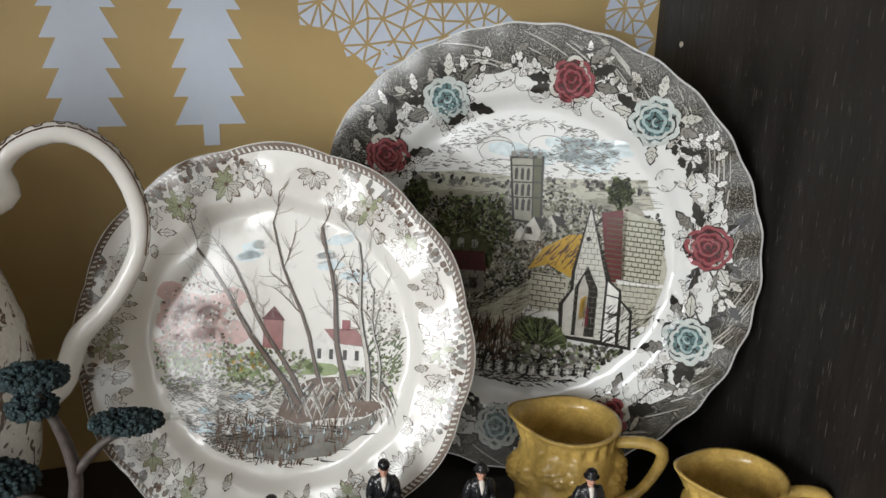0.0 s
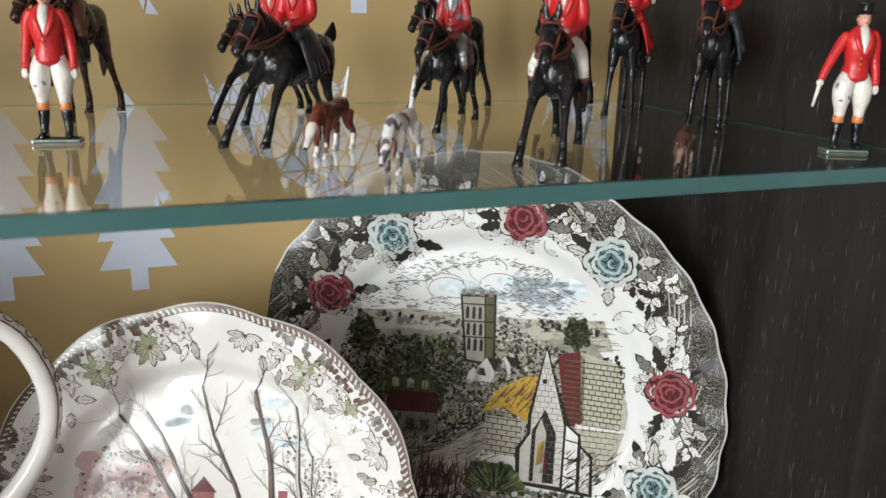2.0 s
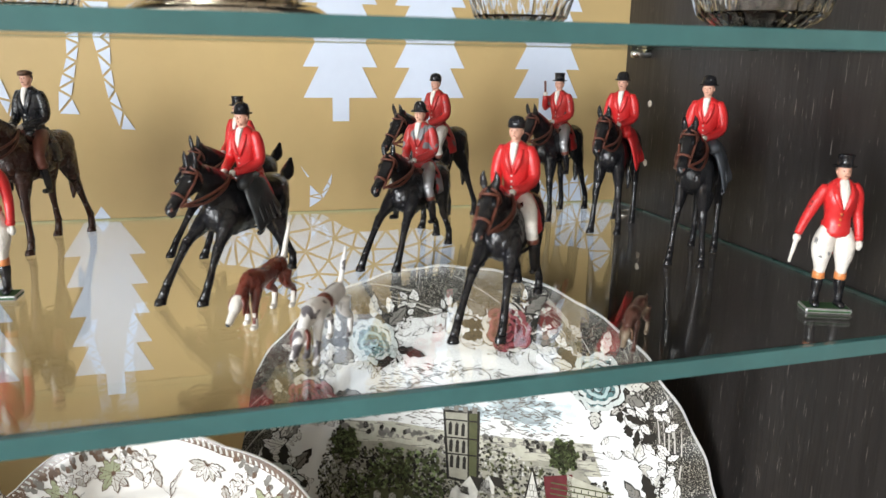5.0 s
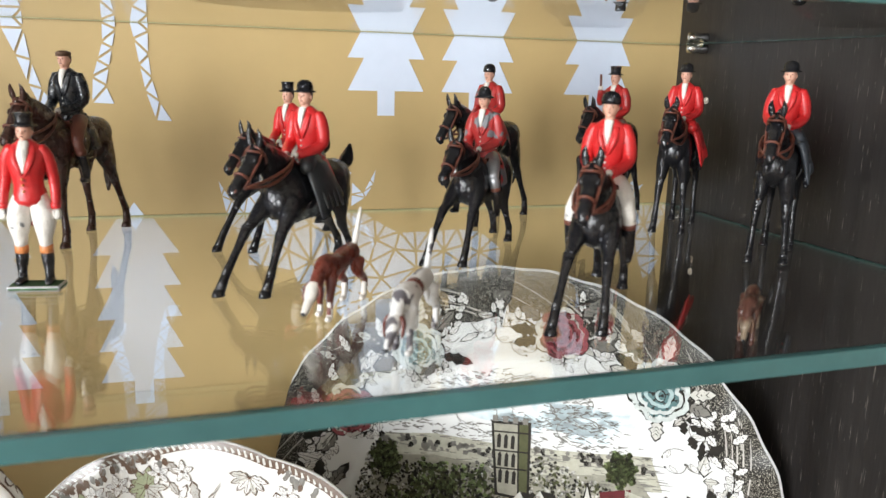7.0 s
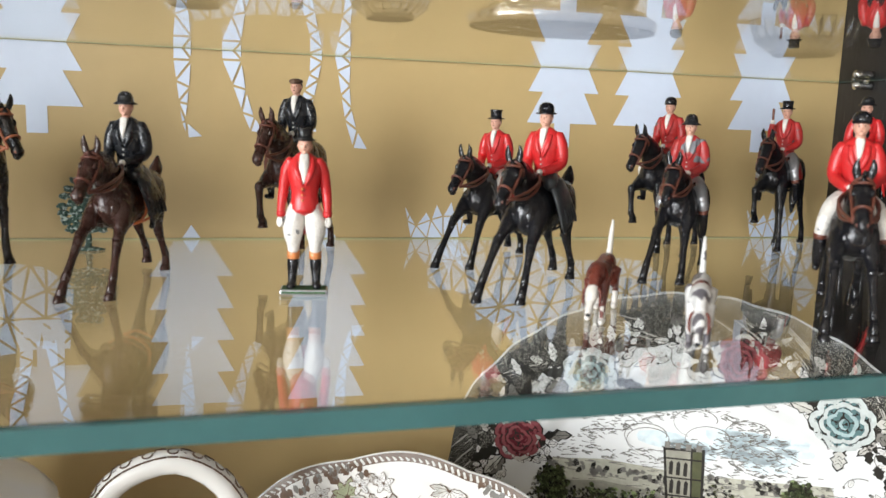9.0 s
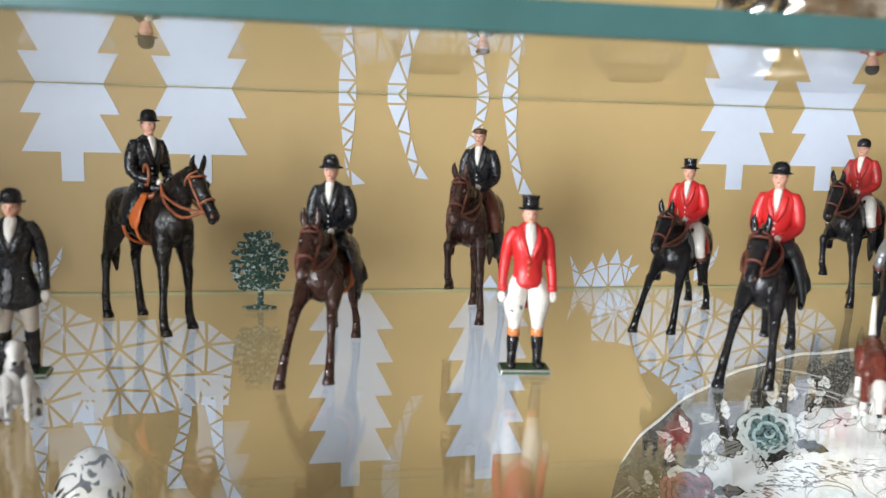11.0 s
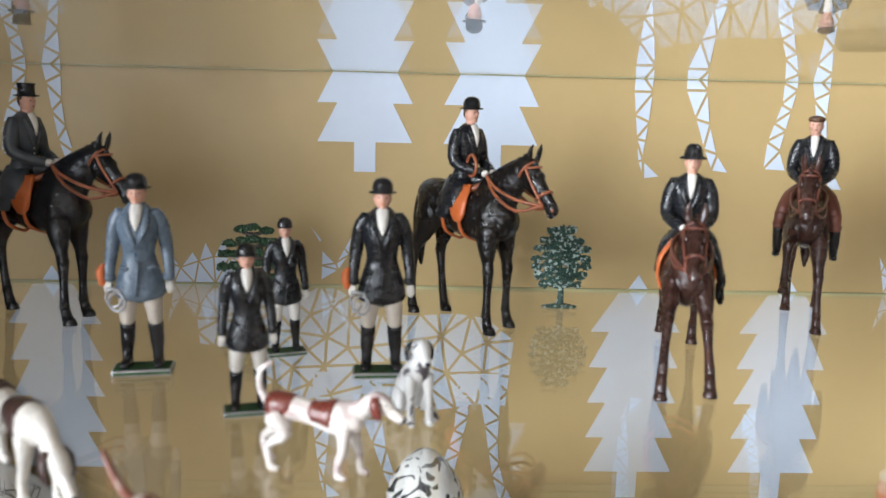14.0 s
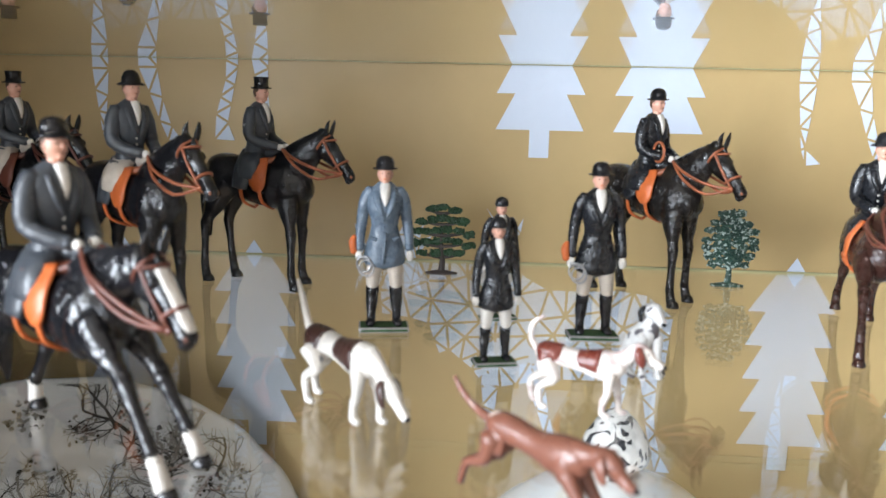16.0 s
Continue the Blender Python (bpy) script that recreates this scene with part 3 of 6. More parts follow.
        ball(bm, bit, (0.9, 0.5, 0.9), STRAP, 8, 5)
        hand = Vector((9.4, 2.0 * q, 52.6 + low))
        for sag in (0.6, 2.6) if gait == "gallop" else (1.5, 5.0):
            a, b = bit.lerp(hand, 0.33), bit.lerp(hand, 0.70)
            tube(bm, [bit, (a.x, 5.0 * q, a.z - sag), (b.x, 5.4 * q, b.z - sag * 0.7), hand], [0.5, 0.55, 0.55, 0.5], STRAP, 6)
    return low


def rider(bm, hat, low, aside=False, coat_tail=True, whip=False, arm_up=False):
    z = low
    # saddle, cloth and girth
    tube(bm, [(-9, 0, 48.5 + z), (-3, 0, 47.4 + z), (4, 0, 47.4 + z), (8, 0, 49.4 + z)], [(3.4, 1.3), (5.4, 1.6), (5.0, 1.6), (2.4, 1.4)], STRAP, 10)
    for q in (1, -1):
        tube(bm, [(0.5, 4.6 * q, 48 + z), (2.0, 7.6 * q, 43.5 + z), (2.6, 8.5 * q, 39 + z), (2.4, 8.5 * q, 36.6 + z)], [(4.6, 0.9), (4.2, 0.8), (3.4, 0.7), (1.6, 0.5)], SADDLE, 10, (1, 0, 0))
        for x in (3.4, -4.8):
            tube(bm, [(x - 0.4, 7.4 * q, 44 + z), (x, 8.5 * q, 38 + z), (x + 0.2, 6.6 * q, 32.4 + z), (x + 0.4, 0, 29.4 + z)], [(0.85, 0.5)] * 4, SADDLE, 6, (1, 0, 0))
        tube(bm, [(-1.6, 7.4 * q, 47.5 + z), (-4.8, 7.0 * q, 45.2 + z), (-7.4, 5.4 * q, 46.8 + z)], [0.6, 0.8, 0.6], SADDLE, 6, (1, 0, 0))
    # body
    tube(bm, [(-3.4, 0, 46.5 + z), (-3.0, 0, 50 + z), (-2.4, 0, 55 + z), (-1.8, 0, 61.5 + z), (-1.6, 0, 66.0 + z), (-1.3, 0, 69.0 + z)],
         [(5.6, 5.0), (5.0, 4.5), (4.3, 3.7), (5.7, 4.5), (5.9, 3.6), (2.3, 2.2)], COAT, 16)
    if coat_tail:
        tube(bm, [(-5.5, 0, 51 + z), (-8.0, 0, 46.5 + z), (-9.5, 0, 41.5 + z)], [(4.8, 2.2), (5.8, 1.8), (5.0, 0.9)], COAT, 10)
        for q in (1, -1):
            tube(bm, [(-3.5, 4.4 * q, 50 + z), (-4.2, 7.4 * q, 44 + z), (-5.0, 8.8 * q, 37.5 + z)], [(3.8, 1.4), (4.2, 1.0), (3.4, 0.7)], COAT, 8, (1, 0, 0))
    # stock, lapels and buttons
    tube(bm, [(1.0, 0, 68.6 + z), (2.1, 0, 66.6 + z), (2.7, 0, 64.0 + z), (2.5, 0, 61.5 + z)], [(1.5, 0.9), (1.3, 0.7), (0.9, 0.5), (0.2, 0.3)], WHITE, 8)
    for q in (1, -1):
        tube(bm, [(0.9, 2.6 * q, 66.6 + z), (2.5, 2.1 * q, 62.5 + z), (2.4, 0.5 * q, 58.4 + z)], [(0.9, 0.6), (1.1, 0.7), (0.5, 0.5)], COAT, 6)
    for k in range(3):
        ball(bm, (1.75, -0.4, 57.5 - 1.9 * k + z), (0.4, 0.4, 0.4), WHITE, 6, 4)
    head_and_hat(bm, (-0.4, 0, 72.6 + z), hat)
    # arms
    for q in (1, -1):
        if arm_up and q < 0:
            tube(bm, [(-1.6, 5.4 * q, 65 + z), (1.2, 7.0 * q, 60 + z), (4.5, 5.6 * q, 66 + z)], [2.2, 1.9, 1.4], COAT, 10)
            ball(bm, (5.0, 5.4 * q, 67.4 + z), 1.3, WHITE, 8, 6)
            tube(bm, [(4.8, 5.4 * q, 66 + z), (6.4, 5.0 * q, 74 + z)], [0.6, 0.7], STRAP, 6)
            continue
        tube(bm, [(-1.8, 4.4 * q, 66.8 + z), (-1.8, 6.0 * q, 62.5 + z), (-1.0, 6.7 * q, 56.5 + z), (4.3, 4.6 * q, 54.0 + z), (7.2, 2.6 * q, 53.2 + z)],
             [2.0, 2.4, 2.1, 1.8, 1.5], COAT, 12)
        # cuff and creases of the sleeve
        tube(bm, [(6.3, 3.2 * q, 53.5 + z), (7.5, 2.5 * q, 53.1 + z)], [1.65, 1.6], COAT, 10, times=1)
        for k in range(3):
            ball(bm, (-1.6 + 0.5 * k, (6.3 + 0.25 * k) * q, 60.6 - 1.7 * k + z), (1.9, 1.75, 0.55), COAT, 8, 5)
        ball(bm, (8.6, 2.0 * q, 53.0 + z), (1.6, 1.2, 1.2), WHITE, 8, 6)
    if whip:
        ring = [(5.6 + 3.0 * math.sin(a), -5.2 - 0.8 * math.sin(a), 55.5 + 3.6 * math.cos(a) + z) for a in [2 * math.pi * k / 14 for k in range(15)]]
        tube(bm, ring, [0.55] * 15, STRAP, 6, (0, 1, 0), 1)
    # legs
    sides = (1, -1)
    if aside:
        # both knees to the near side under an apron that flares to its hem
        tube(bm, [(-3, 1.2, 50 + z), (3.4, 4.0, 50.2 + z), (8.6, 6.4, 48.4 + z)], [(3.8, 3.6), (3.4, 3.0), (2.2, 2.2)], SKIRT, 12)
        tube(bm, [(0.5, 5.0, 49.6 + z), (1.8, 8.0, 45.4 + z), (0.6, 9.6, 40.4 + z), (-1.2, 10.6, 35.6 + z), (-1.8, 10.9, 34.2 + z)],
             [(5.6, 2.6), (7.2, 1.9), (7.8, 1.4), (8.6, 0.9), (8.4, 0.5)], SKIRT, 14, (1, 0, 0))
        for k in range(4):
            tube(bm, [(-3 + 3.0 * k, 8.6, 45.5 + z), (-5.4 + 3.2 * k, 11.1, 38 + z), (-7.0 + 3.3 * k, 11.5, 34.6 + z)], [0.4, 0.7, 0.5], SKIRT, 6)
        tube(bm, [(3.0, 10.4, 35.5 + z), (3.0, 10.4, 31.5 + z), (5.4, 10.6, 30.2 + z)], [1.3, 1.2, 0.9], BOOT, 8)
        tube(bm, [(-3.6, -2.2, 49.5 + z), (-2.2, -6.4, 46.6 + z), (-2.4, -8.4, 41.4 + z)], [(5.0, 2.8), (4.8, 1.9), (3.8, 0.8)], SKIRT, 12, (1, 0, 0))
        return
    for q in sides:
        tube(bm, [(-2.5, 3.2 * q, 48.5 + z), (3.5, 6.6 * q, 46 + z), (8.0, 8.8 * q, 41 + z)], [3.5, 3.0, 2.2], LEGCOL, 10)
        tube(bm, [(8.0, 8.8 * q, 41.5 + z), (6.6, 9.3 * q, 36.5 + z)], [2.2, 2.0], LEGCOL, 10)
        tube(bm, [(6.8, 9.3 * q, 37.6 + z), (6.4, 9.3 * q, 36.0 + z)], [2.2, 2.1], TAN, 10)
        tube(bm, [(6.5, 9.3 * q, 36.4 + z), (4.6, 9.4 * q, 30 + z), (4.0, 9.4 * q, 26.4 + z)], [2.0, 1.7, 1.3], BOOT, 10)
        tube(bm, [(3.4, 9.4 * q, 25.6 + z), (8.2, 9.9 * q, 26.2 + z)], [1.2, 1.0], BOOT, 8)


def figure(name, bm, mats, at, heading, label, category, group, lean=0.0, scale=1.0):
    """One cast figure as one mesh, set down at a place with its front towards the heading (degrees from +x)."""
    for v in bm.verts:
        v.co *= MM * scale
    low = min(v.co.z for v in bm.verts)
    for v in bm.verts:
        v.co.z -= low
    ob = part(name, bm, mats)
    ob.matrix_world = Matrix.Translation((at[0], at[1], SHELF if len(at) == 2 else at[2])) @ pose(0, 0, 0, 0, lean, heading)
    return tagged(ob, label, category, group)


def mounted(at, heading, label, hat="bowler", coat="red", steed="black", gait="stand", aside=False, legs="white", boot="black",
            cloth="black", strap="leather", hats="black", scale=1.0, **more):
    bm = bmesh.new()
    low = horse(bm, gait, tail_up=more.get("tail_up", gait == "gallop"), socks=more.get("socks", False), blaze=more.get("blaze", False), lead=more.get("lead", -1), head=more.get("head"))
    rider(bm, hat, low, aside, more.get("coat_tail", True), more.get("whip", False), more.get("arm_up", False))
    mats = [M[n] for n in (steed, coat, "skin", hats, "white", legs, boot, strap, cloth, more.get("skirt", "skirt"), "hair", "base_green", more.get("tan", "leather"))]
    return figure("rider_figurine", bm, mats, at, heading, label, "toy figurine", "mounted hunt figures", scale=scale)


def on_foot(at, heading, label, hat="top", coat="red", legs="white", long_coat=False, arm_out=False, scale=1.0, tops="tan", rope=False, base="base_green"):
    bm = bmesh.new()
    block(bm, (-4.6, -8.2, 0), (4.6, 8.2, 1.9), BASE, 0.6)
    for q in (1, -1):
        y = 3.6 * q
        tube(bm, [(3.6, y * 1.30, 2.7), (1.4, y * 1.2, 3.2), (-0.6, y * 1.15, 3.1)], [(1.2, 0.8), (1.7, 1.2), (1.6, 1.4)], BOOT, 10, times=2)
        tube(bm, [(-0.3, y * 1.15, 2.4), (0, y * 1.15, 6), (-0.3, y * 1.1, 10), (0, y * 1.06, 13.2)], [1.5, 1.5, 2.0, 1.9], BOOT, 12)
        tube(bm, [(0, y * 1.06, 12.4), (0, y * 1.05, 15.0)], [2.15, 2.1], TAN, 12, times=1)
        tube(bm, [(0.2, y * 1.05, 14.6), (0.3, y * 1.04, 17.0), (0.2, y * (0.92 if long_coat else 1.08), 21.5), (-0.2, y * (0.70 if long_coat else 0.98), 26), (-0.2, y * 0.62, 31.0)],
             [(1.9, 1.9), (2.2, 2.3), (2.7, 2.8) if long_coat else (3.4, 3.2), (2.8, 3.0) if long_coat else (3.7, 3.7), (2.8, 3.0)], LEGCOL, 14)
    hem = 22.5 if long_coat else 29.0
    if long_coat:
        tube(bm, [(-0.6, 0, hem), (-0.5, 0, hem + 1.0), (-0.3, 0, hem + 5.5), (0, 0, 34.6), (0.5, 0, 40.4), (0.1, 0, 45.0), (0, 0, 48.8)],
             [(6.3, 4.7), (6.9, 5.1), (6.2, 4.6), (4.3, 3.4), (5.5, 4.4), (5.7, 3.4), (2.2, 2.0)], COAT, 18)
        # open front of the skirt, side seams and pocket flaps
        tube(bm, [(4.0, 0.2, 33.0), (4.6, 0.0, 28.5), (4.5, -0.7, hem + 0.6)], [(0.3, 0.4), (0.45, 0.45), (0.7, 0.4)], COAT, 6)
        for q in (1, -1):
            tube(bm, [(2.6, 4.6 * q, 31.2), (3.3, 2.7 * q, 30.6)], [(0.5, 0.7), (0.5, 0.7)], COAT, 6, (1, 0, 0), 1)
    else:
        tube(bm, [(-0.3, 0, hem), (-0.2, 0, hem + 1.2), (0, 0, 34.8), (0.5, 0, 40.6), (0.1, 0, 45.2), (0, 0, 48.8)],
             [(4.7, 4.2), (5.1, 4.5), (4.5, 3.6), (5.6, 4.5), (5.8, 3.4), (2.2, 2.0)], COAT, 18)
        tube(bm, [(-2.6, 0, 33), (-4.0, 0, 27), (-4.2, 0, 20.5)], [(4.4, 1.6), (4.0, 1.0), (2.6, 0.6)], COAT, 12)
    tube(bm, [(1.6, 0, 48.2), (3.0, 0, 46.6), (4.3, 0, 44.0), (4.9, 0, 41.6 if long_coat else 38.6)], [(1.7, 1.2), (1.7, 0.9), (1.3 if long_coat else 1.7, 0.7), (0.2, 0.3)], WHITE, 8)
    for q in (1, -1):
        tube(bm, [(1.4, 2.6 * q, 47.0), (4.2, 2.5 * q, 43), (4.9, 0.5 * q, 38.0)], [(0.9, 0.7), (1.2, 0.8), (0.5, 0.5)], COAT, 8)
    for k in range(3):
        ball(bm, (4.6 - 0.4 * k, -0.5, 36.8 - 2.0 * k), (0.4, 0.45, 0.45), TAN if not long_coat else COAT, 6, 4)
    head_and_hat(bm, (0.4, 0, 51.4), hat)
    for q in (1, -1):
        if arm_out and q < 0:
            tube(bm, [(0, 5.0 * q, 45.6), (0, 7.6 * q, 41), (1.2, 11.5 * q, 33.5), (2.0, 13.4 * q, 29)], [2.0, 2.2, 1.7, 1.4], COAT, 10)
            ball(bm, (2.1, 13.8 * q, 27.4), 1.5, WHITE, 8, 6)
            tube(bm, [(2.2, 13.8 * q, 27), (2.6, 15.6 * q, 18.5)], [0.9, 0.5], WHITE, 8)
            continue
        tube(bm, [(0, 4.2 * q, 46.4), (-0.4, 6.0 * q, 43.2), (-1.2, 7.2 * q, 36.6), (0.2, 7.9 * q, 30.5), (0.9, 7.9 * q, 27.4)], [1.8, 2.1, 1.8, 1.5, 1.3], COAT, 12)
        tube(bm, [(0.7, 7.9 * q, 28.6), (0.9, 7.9 * q, 27.2)], [1.6, 1.55], COAT, 12, times=1)
        for k in range(3):
            ball(bm, (-1.2 + 0.2 * k, (6.8 + 0.2 * k) * q, 38.6 - 1.7 * k), (1.9, 1.85, 0.5), COAT, 8, 5)
        ball(bm, (1.0, 8.2 * q, 25.2), (1.4, 1.3, 2.0), WHITE, 10, 7)
        ball(bm, (2.0, 7.5 * q, 25.4), (0.5, 0.5, 1.2), WHITE, 6, 5)
    if rope:
        for n, (dy, dz) in enumerate(((0, 0), (0.8, -1.2))):
            ring = [(2.8 + 0.5 * n + 0.6 * math.sin(a), -6.6 + dy + 2.3 * math.sin(a), 22.6 + dz + 2.6 * math.cos(a)) for a in [2 * math.pi * k / 14 for k in range(15)]]
            tube(bm, ring, [0.34] * 15, HORSE, 6, (0, 1, 0), 1)
        tube(bm, [(2.2, -8.6, 25), (2.8, -4.5, 24.6), (3.0, -1.0, 25.4)], [0.5, 0.45, 0.4], HORSE, 6)
        tube(bm, [(0.8, -9.6, 26), (0.8, -10.2, 29.5), (0.4, -9.4, 31.5)], [1.2, 1.3, 0.7], STRAP, 8)
    mats = [M[n] for n in ("grey_metal", coat, "skin", "black", "white", legs, "black", "saddle" if rope else "leather", "black", "skirt", "hair", base, tops)]
    return figure("standing_figurine", bm, mats, at, heading, label, "toy figurine", "standing hunt figures", scale=scale)


def hound(at, heading, label, coat, pose_kind="stand", scale=1.0, low_tail=False, patch="hair", patches=(), feet=0, curl=False):
    """patches: stretches of the back (from, to) painted in the patch colour. feet: the colour slot of muzzle, tail tip and lower legs."""
    bm = bmesh.new()
    if pose_kind == "sit":
        tube(bm, [(-7, 0, 4.2), (-4.5, 0, 8.5), (0.5, 0, 13.5), (2.6, 0, 16.6)], [(4.2, 4.2), (4.0, 4.3), (3.0, 3.6), (2.2, 2.4)], 0, 12)
        tube(bm, [(1.0, 0, 18.8), (3.6, 0, 19.2), (6.2, 0, 18.0), (8.6, 0, 17.0)], [(2.2, 2.3), (2.3, 2.4), (1.5, 1.6), (1.1, 1.1)], 0, 12)
        for q in (1, -1):
            tube(bm, [(1.6, 2.2 * q, 12), (2.6, 2.3 * q, 6), (3.2, 2.3 * q, 0.8)], [1.7, 1.0, 1.0], 0, 8)
            tube(bm, [(2.8, 2.3 * q, 0.9), (4.6, 2.4 * q, 0.8)], [1.2, 0.9], 0, 8, times=1)
            ball(bm, (-4.6, 3.4 * q, 4.4), (3.8, 1.8, 3.6), 0, 10, 7)
            tube(bm, [(-4, 4.2 * q, 2), (0, 4.4 * q, 1.0), (2, 4.4 * q, 0.8)], [1.5, 1.1, 0.9], 0, 8)
            tube(bm, [(1.6, 2.0 * q, 20.2), (1.4, 3.1 * q, 18.6), (1.8, 3.0 * q, 16.2)], [(0.6, 0.9), (0.5, 1.4), (0.4, 0.8)], 1, 8, (0, 1, 0))
            ball(bm, (5.0, 1.3 * q, 19.3), 0.45, 1, 6, 4)
        tube(bm, [(-9, 0, 3), (-13, 0, 2.2), (-15, 2, 2.0)], [1.0, 0.7, 0.4], 0, 6)
        ball(bm, (9.3, 0, 17.1), (0.7, 0.8, 0.6), 1, 6, 5)
        return figure("hound_figurine", bm, [M[coat], M["coat_black"], M["white"]], at, heading, label, "toy dog", "toy hounds", scale=scale)
    down = {"sniff": -8.0, "run": -1.5}.get(pose_kind, 1.5)
    spine = [(-13.6, 0, 16.6), (-11.5, 0, 17.0), (-6, 0, 16.9), (0, 0, 16.0), (6, 0, 15.6), (10, 0, 16.2), (12.4, 0, 17.0)]
    girth = [(1.8, 2.0), (3.1, 3.4), (3.0, 3.3), (2.9, 3.2), (3.6, 4.6), (3.3, 4.3), (2.4, 3.0)]
    tube(bm, spine, girth, 0, 14)
    P, Rr = spline(spine, girth, 6)
    for x0, x1 in patches:
        run = [(p, r) for p, r in zip(P, Rr) if x0 <= p.x <= x1]
        tube(bm, [(p.x, p.y, p.z + 0.5) for p, r in run], [(r[0] * (0.97 if k in (0, len(run) - 1) else 1.07), r[1] * 0.97) for k, (p, r) in enumerate(run)], 1, 14, times=1)
    for q in (1, -1):
        ball(bm, (-10.4, 1.9 * q, 14.2), (3.2, 1.5, 4.0), 0, 10, 7)
        if any(x0 < -10 for x0, x1 in patches):
            ball(bm, (-10.2, 2.1 * q, 16.2), (3.2, 1.55, 2.6), 1, 10, 7)
        if any(x1 > 7 for x0, x1 in patches):
            ball(bm, (6.4, 2.5 * q, 15.6), (2.3, 1.4, 3.0), 1, 10, 7)
        ball(bm, (8.6, 2.3 * q, 14.6), (2.5, 1.5, 3.9), 0, 10, 7)
    tube(bm, [(10.0, 0, 17.2), (13.6, 0, 18.6 + down * 0.42), (16.6, 0, 20.4 + down)], [(2.6, 3.3), (2.0, 2.5), (1.9, 2.2)], 0, 12)
    slope = 1.9 if pose_kind == "sniff" else 1.0
    nose = Vector((24.0, 0, 18.4 + down - 2.6 * slope))
    skull = Vector((16.4, 0, 20.8 + down))
    on = lambda t, y=0.0, z=0.0: tuple(skull.lerp(nose, t) + Vector((0, y, z)))
    tube(bm, [on(-0.08), on(0.18, 0, 0.1), on(0.45, 0, -0.1), on(0.58, 0, -0.3), on(0.85, 0, -0.2), on(1.0)], [(1.5, 1.6), (2.2, 2.3), (1.9, 2.1), (1.35, 1.6), (1.2, 1.35), (0.9, 1.0)], feet, 12)
    ball(bm, on(1.05, 0, 0.3), (0.75, 0.8, 0.65), 3, 8, 5)
    for q in (1, -1):
        tube(bm, [on(0.12, 1.7 * q, 1.2), on(0.12, 2.7 * q, -0.4), on(0.22, 2.7 * q, -2.6), on(0.28, 2.4 * q, -3.6)], [(0.5, 0.9), (0.5, 1.5), (0.45, 1.3), (0.2, 0.4)], 1, 8, (0, 1, 0))
        ball(bm, on(0.46, 1.5 * q, 1.1), 0.42, 3, 6, 4)
        if pose_kind == "run":
            f, b = (20 if q > 0 else 16), (-24 if q > 0 else -20)
            tube(bm, [(9, 2.2 * q, 14), (13.5, 2.5 * q, 8), (f, 2.6 * q, 2.0)], [2.2, 1.3, 0.9], 0, 8)
            tube(bm, [(f - 3, 2.6 * q, 4.5), (f, 2.6 * q, 2.0), (f + 1.8, 2.6 * q, 1.3)], [1.15, 1.05, 0.8], 2, 8)
            tube(bm, [(-11, 2.2 * q, 15), (-13, 2.6 * q, 9), (-18, 2.8 * q, 6.6), (b, 2.8 * q, 3.0 if q > 0 else 1.0)], [2.8, 1.7, 1.1, 0.9], 0, 8)
        else:
            s = 2.0 * q
            tube(bm, [(9, 2.2 * q, 14), (9.8 + s * 0.5, 2.5 * q, 8), (9.4 + s, 2.6 * q, 4.0), (9.6 + s, 2.6 * q, 1.2)], [2.2, 1.3, 0.95, 0.95], 0, 8)
            tube(bm, [(9.4 + s, 2.6 * q, 6), (9.4 + s, 2.6 * q, 2.4), (9.8 + s, 2.6 * q, 1.0), (11.6 + s, 2.6 * q, 0.8)], [0.9, 1.02, 1.15, 0.8], feet, 8)
            tube(bm, [(-10.8, 2.2 * q, 15), (-9.4 - s, 2.6 * q, 10.5), (-14.4 - s, 2.8 * q, 6.8), (-13.6 - s, 2.8 * q, 1.2)], [3.0, 1.9, 1.15, 0.95], 0, 8)
            tube(bm, [(-14.2 - s, 2.8 * q, 6.0), (-13.8 - s, 2.8 * q, 2.4), (-13.2 - s, 2.8 * q, 1.0), (-11.4 - s, 2.8 * q, 0.8)], [1.0, 1.02, 1.15, 0.8], feet, 8)
    if pose_kind == "run":
        tail = [(-13.5, 0, 17.5), (-17.5, 0, 18.6), (-22, 0, 21), (-25.5, 0, 24.5)]
    elif low_tail:
        tail = [(-13.5, 0, 17.5), (-17, 0, 16.8), (-21, 0, 16.4), (-25, 0, 17)]
    elif curl:
        tail = [(-13.5, 0, 17.8), (-15.8, 0, 21), (-15.6, 0, 26), (-12.0, 0, 28.6)]
    else:
        tail = [(-13.5, 0, 17.8), (-15.4, 0, 21.5), (-17.2, 0, 26), (-19.5, 0, 31)]
    tube(bm, tail, [1.3, 1.0, 0.85, 0.5], feet, 8)
    return figure("hound_figurine", bm, [M[coat], M[patch], M["white"], M["coat_black"]], at, heading, label, "toy dog", "toy hounds", scale=scale)


mounted((-0.3195, -0.053), -117, "rider in black coat and flat cap on a trotting brown horse", "flat", "coat_black", "bay", "trot", legs="leather", cloth="bay", hats="hair", tan="leather", scale=1.02)
mounted((-0.2330, -0.130), -132, "side-saddle rider in red coat and charcoal skirt, galloping black horse", "bowler", "red", "black", "gallop", aside=True)
mounted((-0.2315, -0.064), -134, "rider in red coat and top hat on a galloping black horse", "top", "red", "black", "gallop", scale=0.97)
mounted((-0.1560, -0.102), -132, "rider in badly chipped red coat on a galloping black horse", "felt", "chipped_red", "black", "gallop", legs="grey_metal", scale=0.98)
mounted((-0.1310, -0.039), -146, "rider in worn red coat and cap on a prancing black horse", "cap", "dull_red", "black", "trot", scale=1.0)
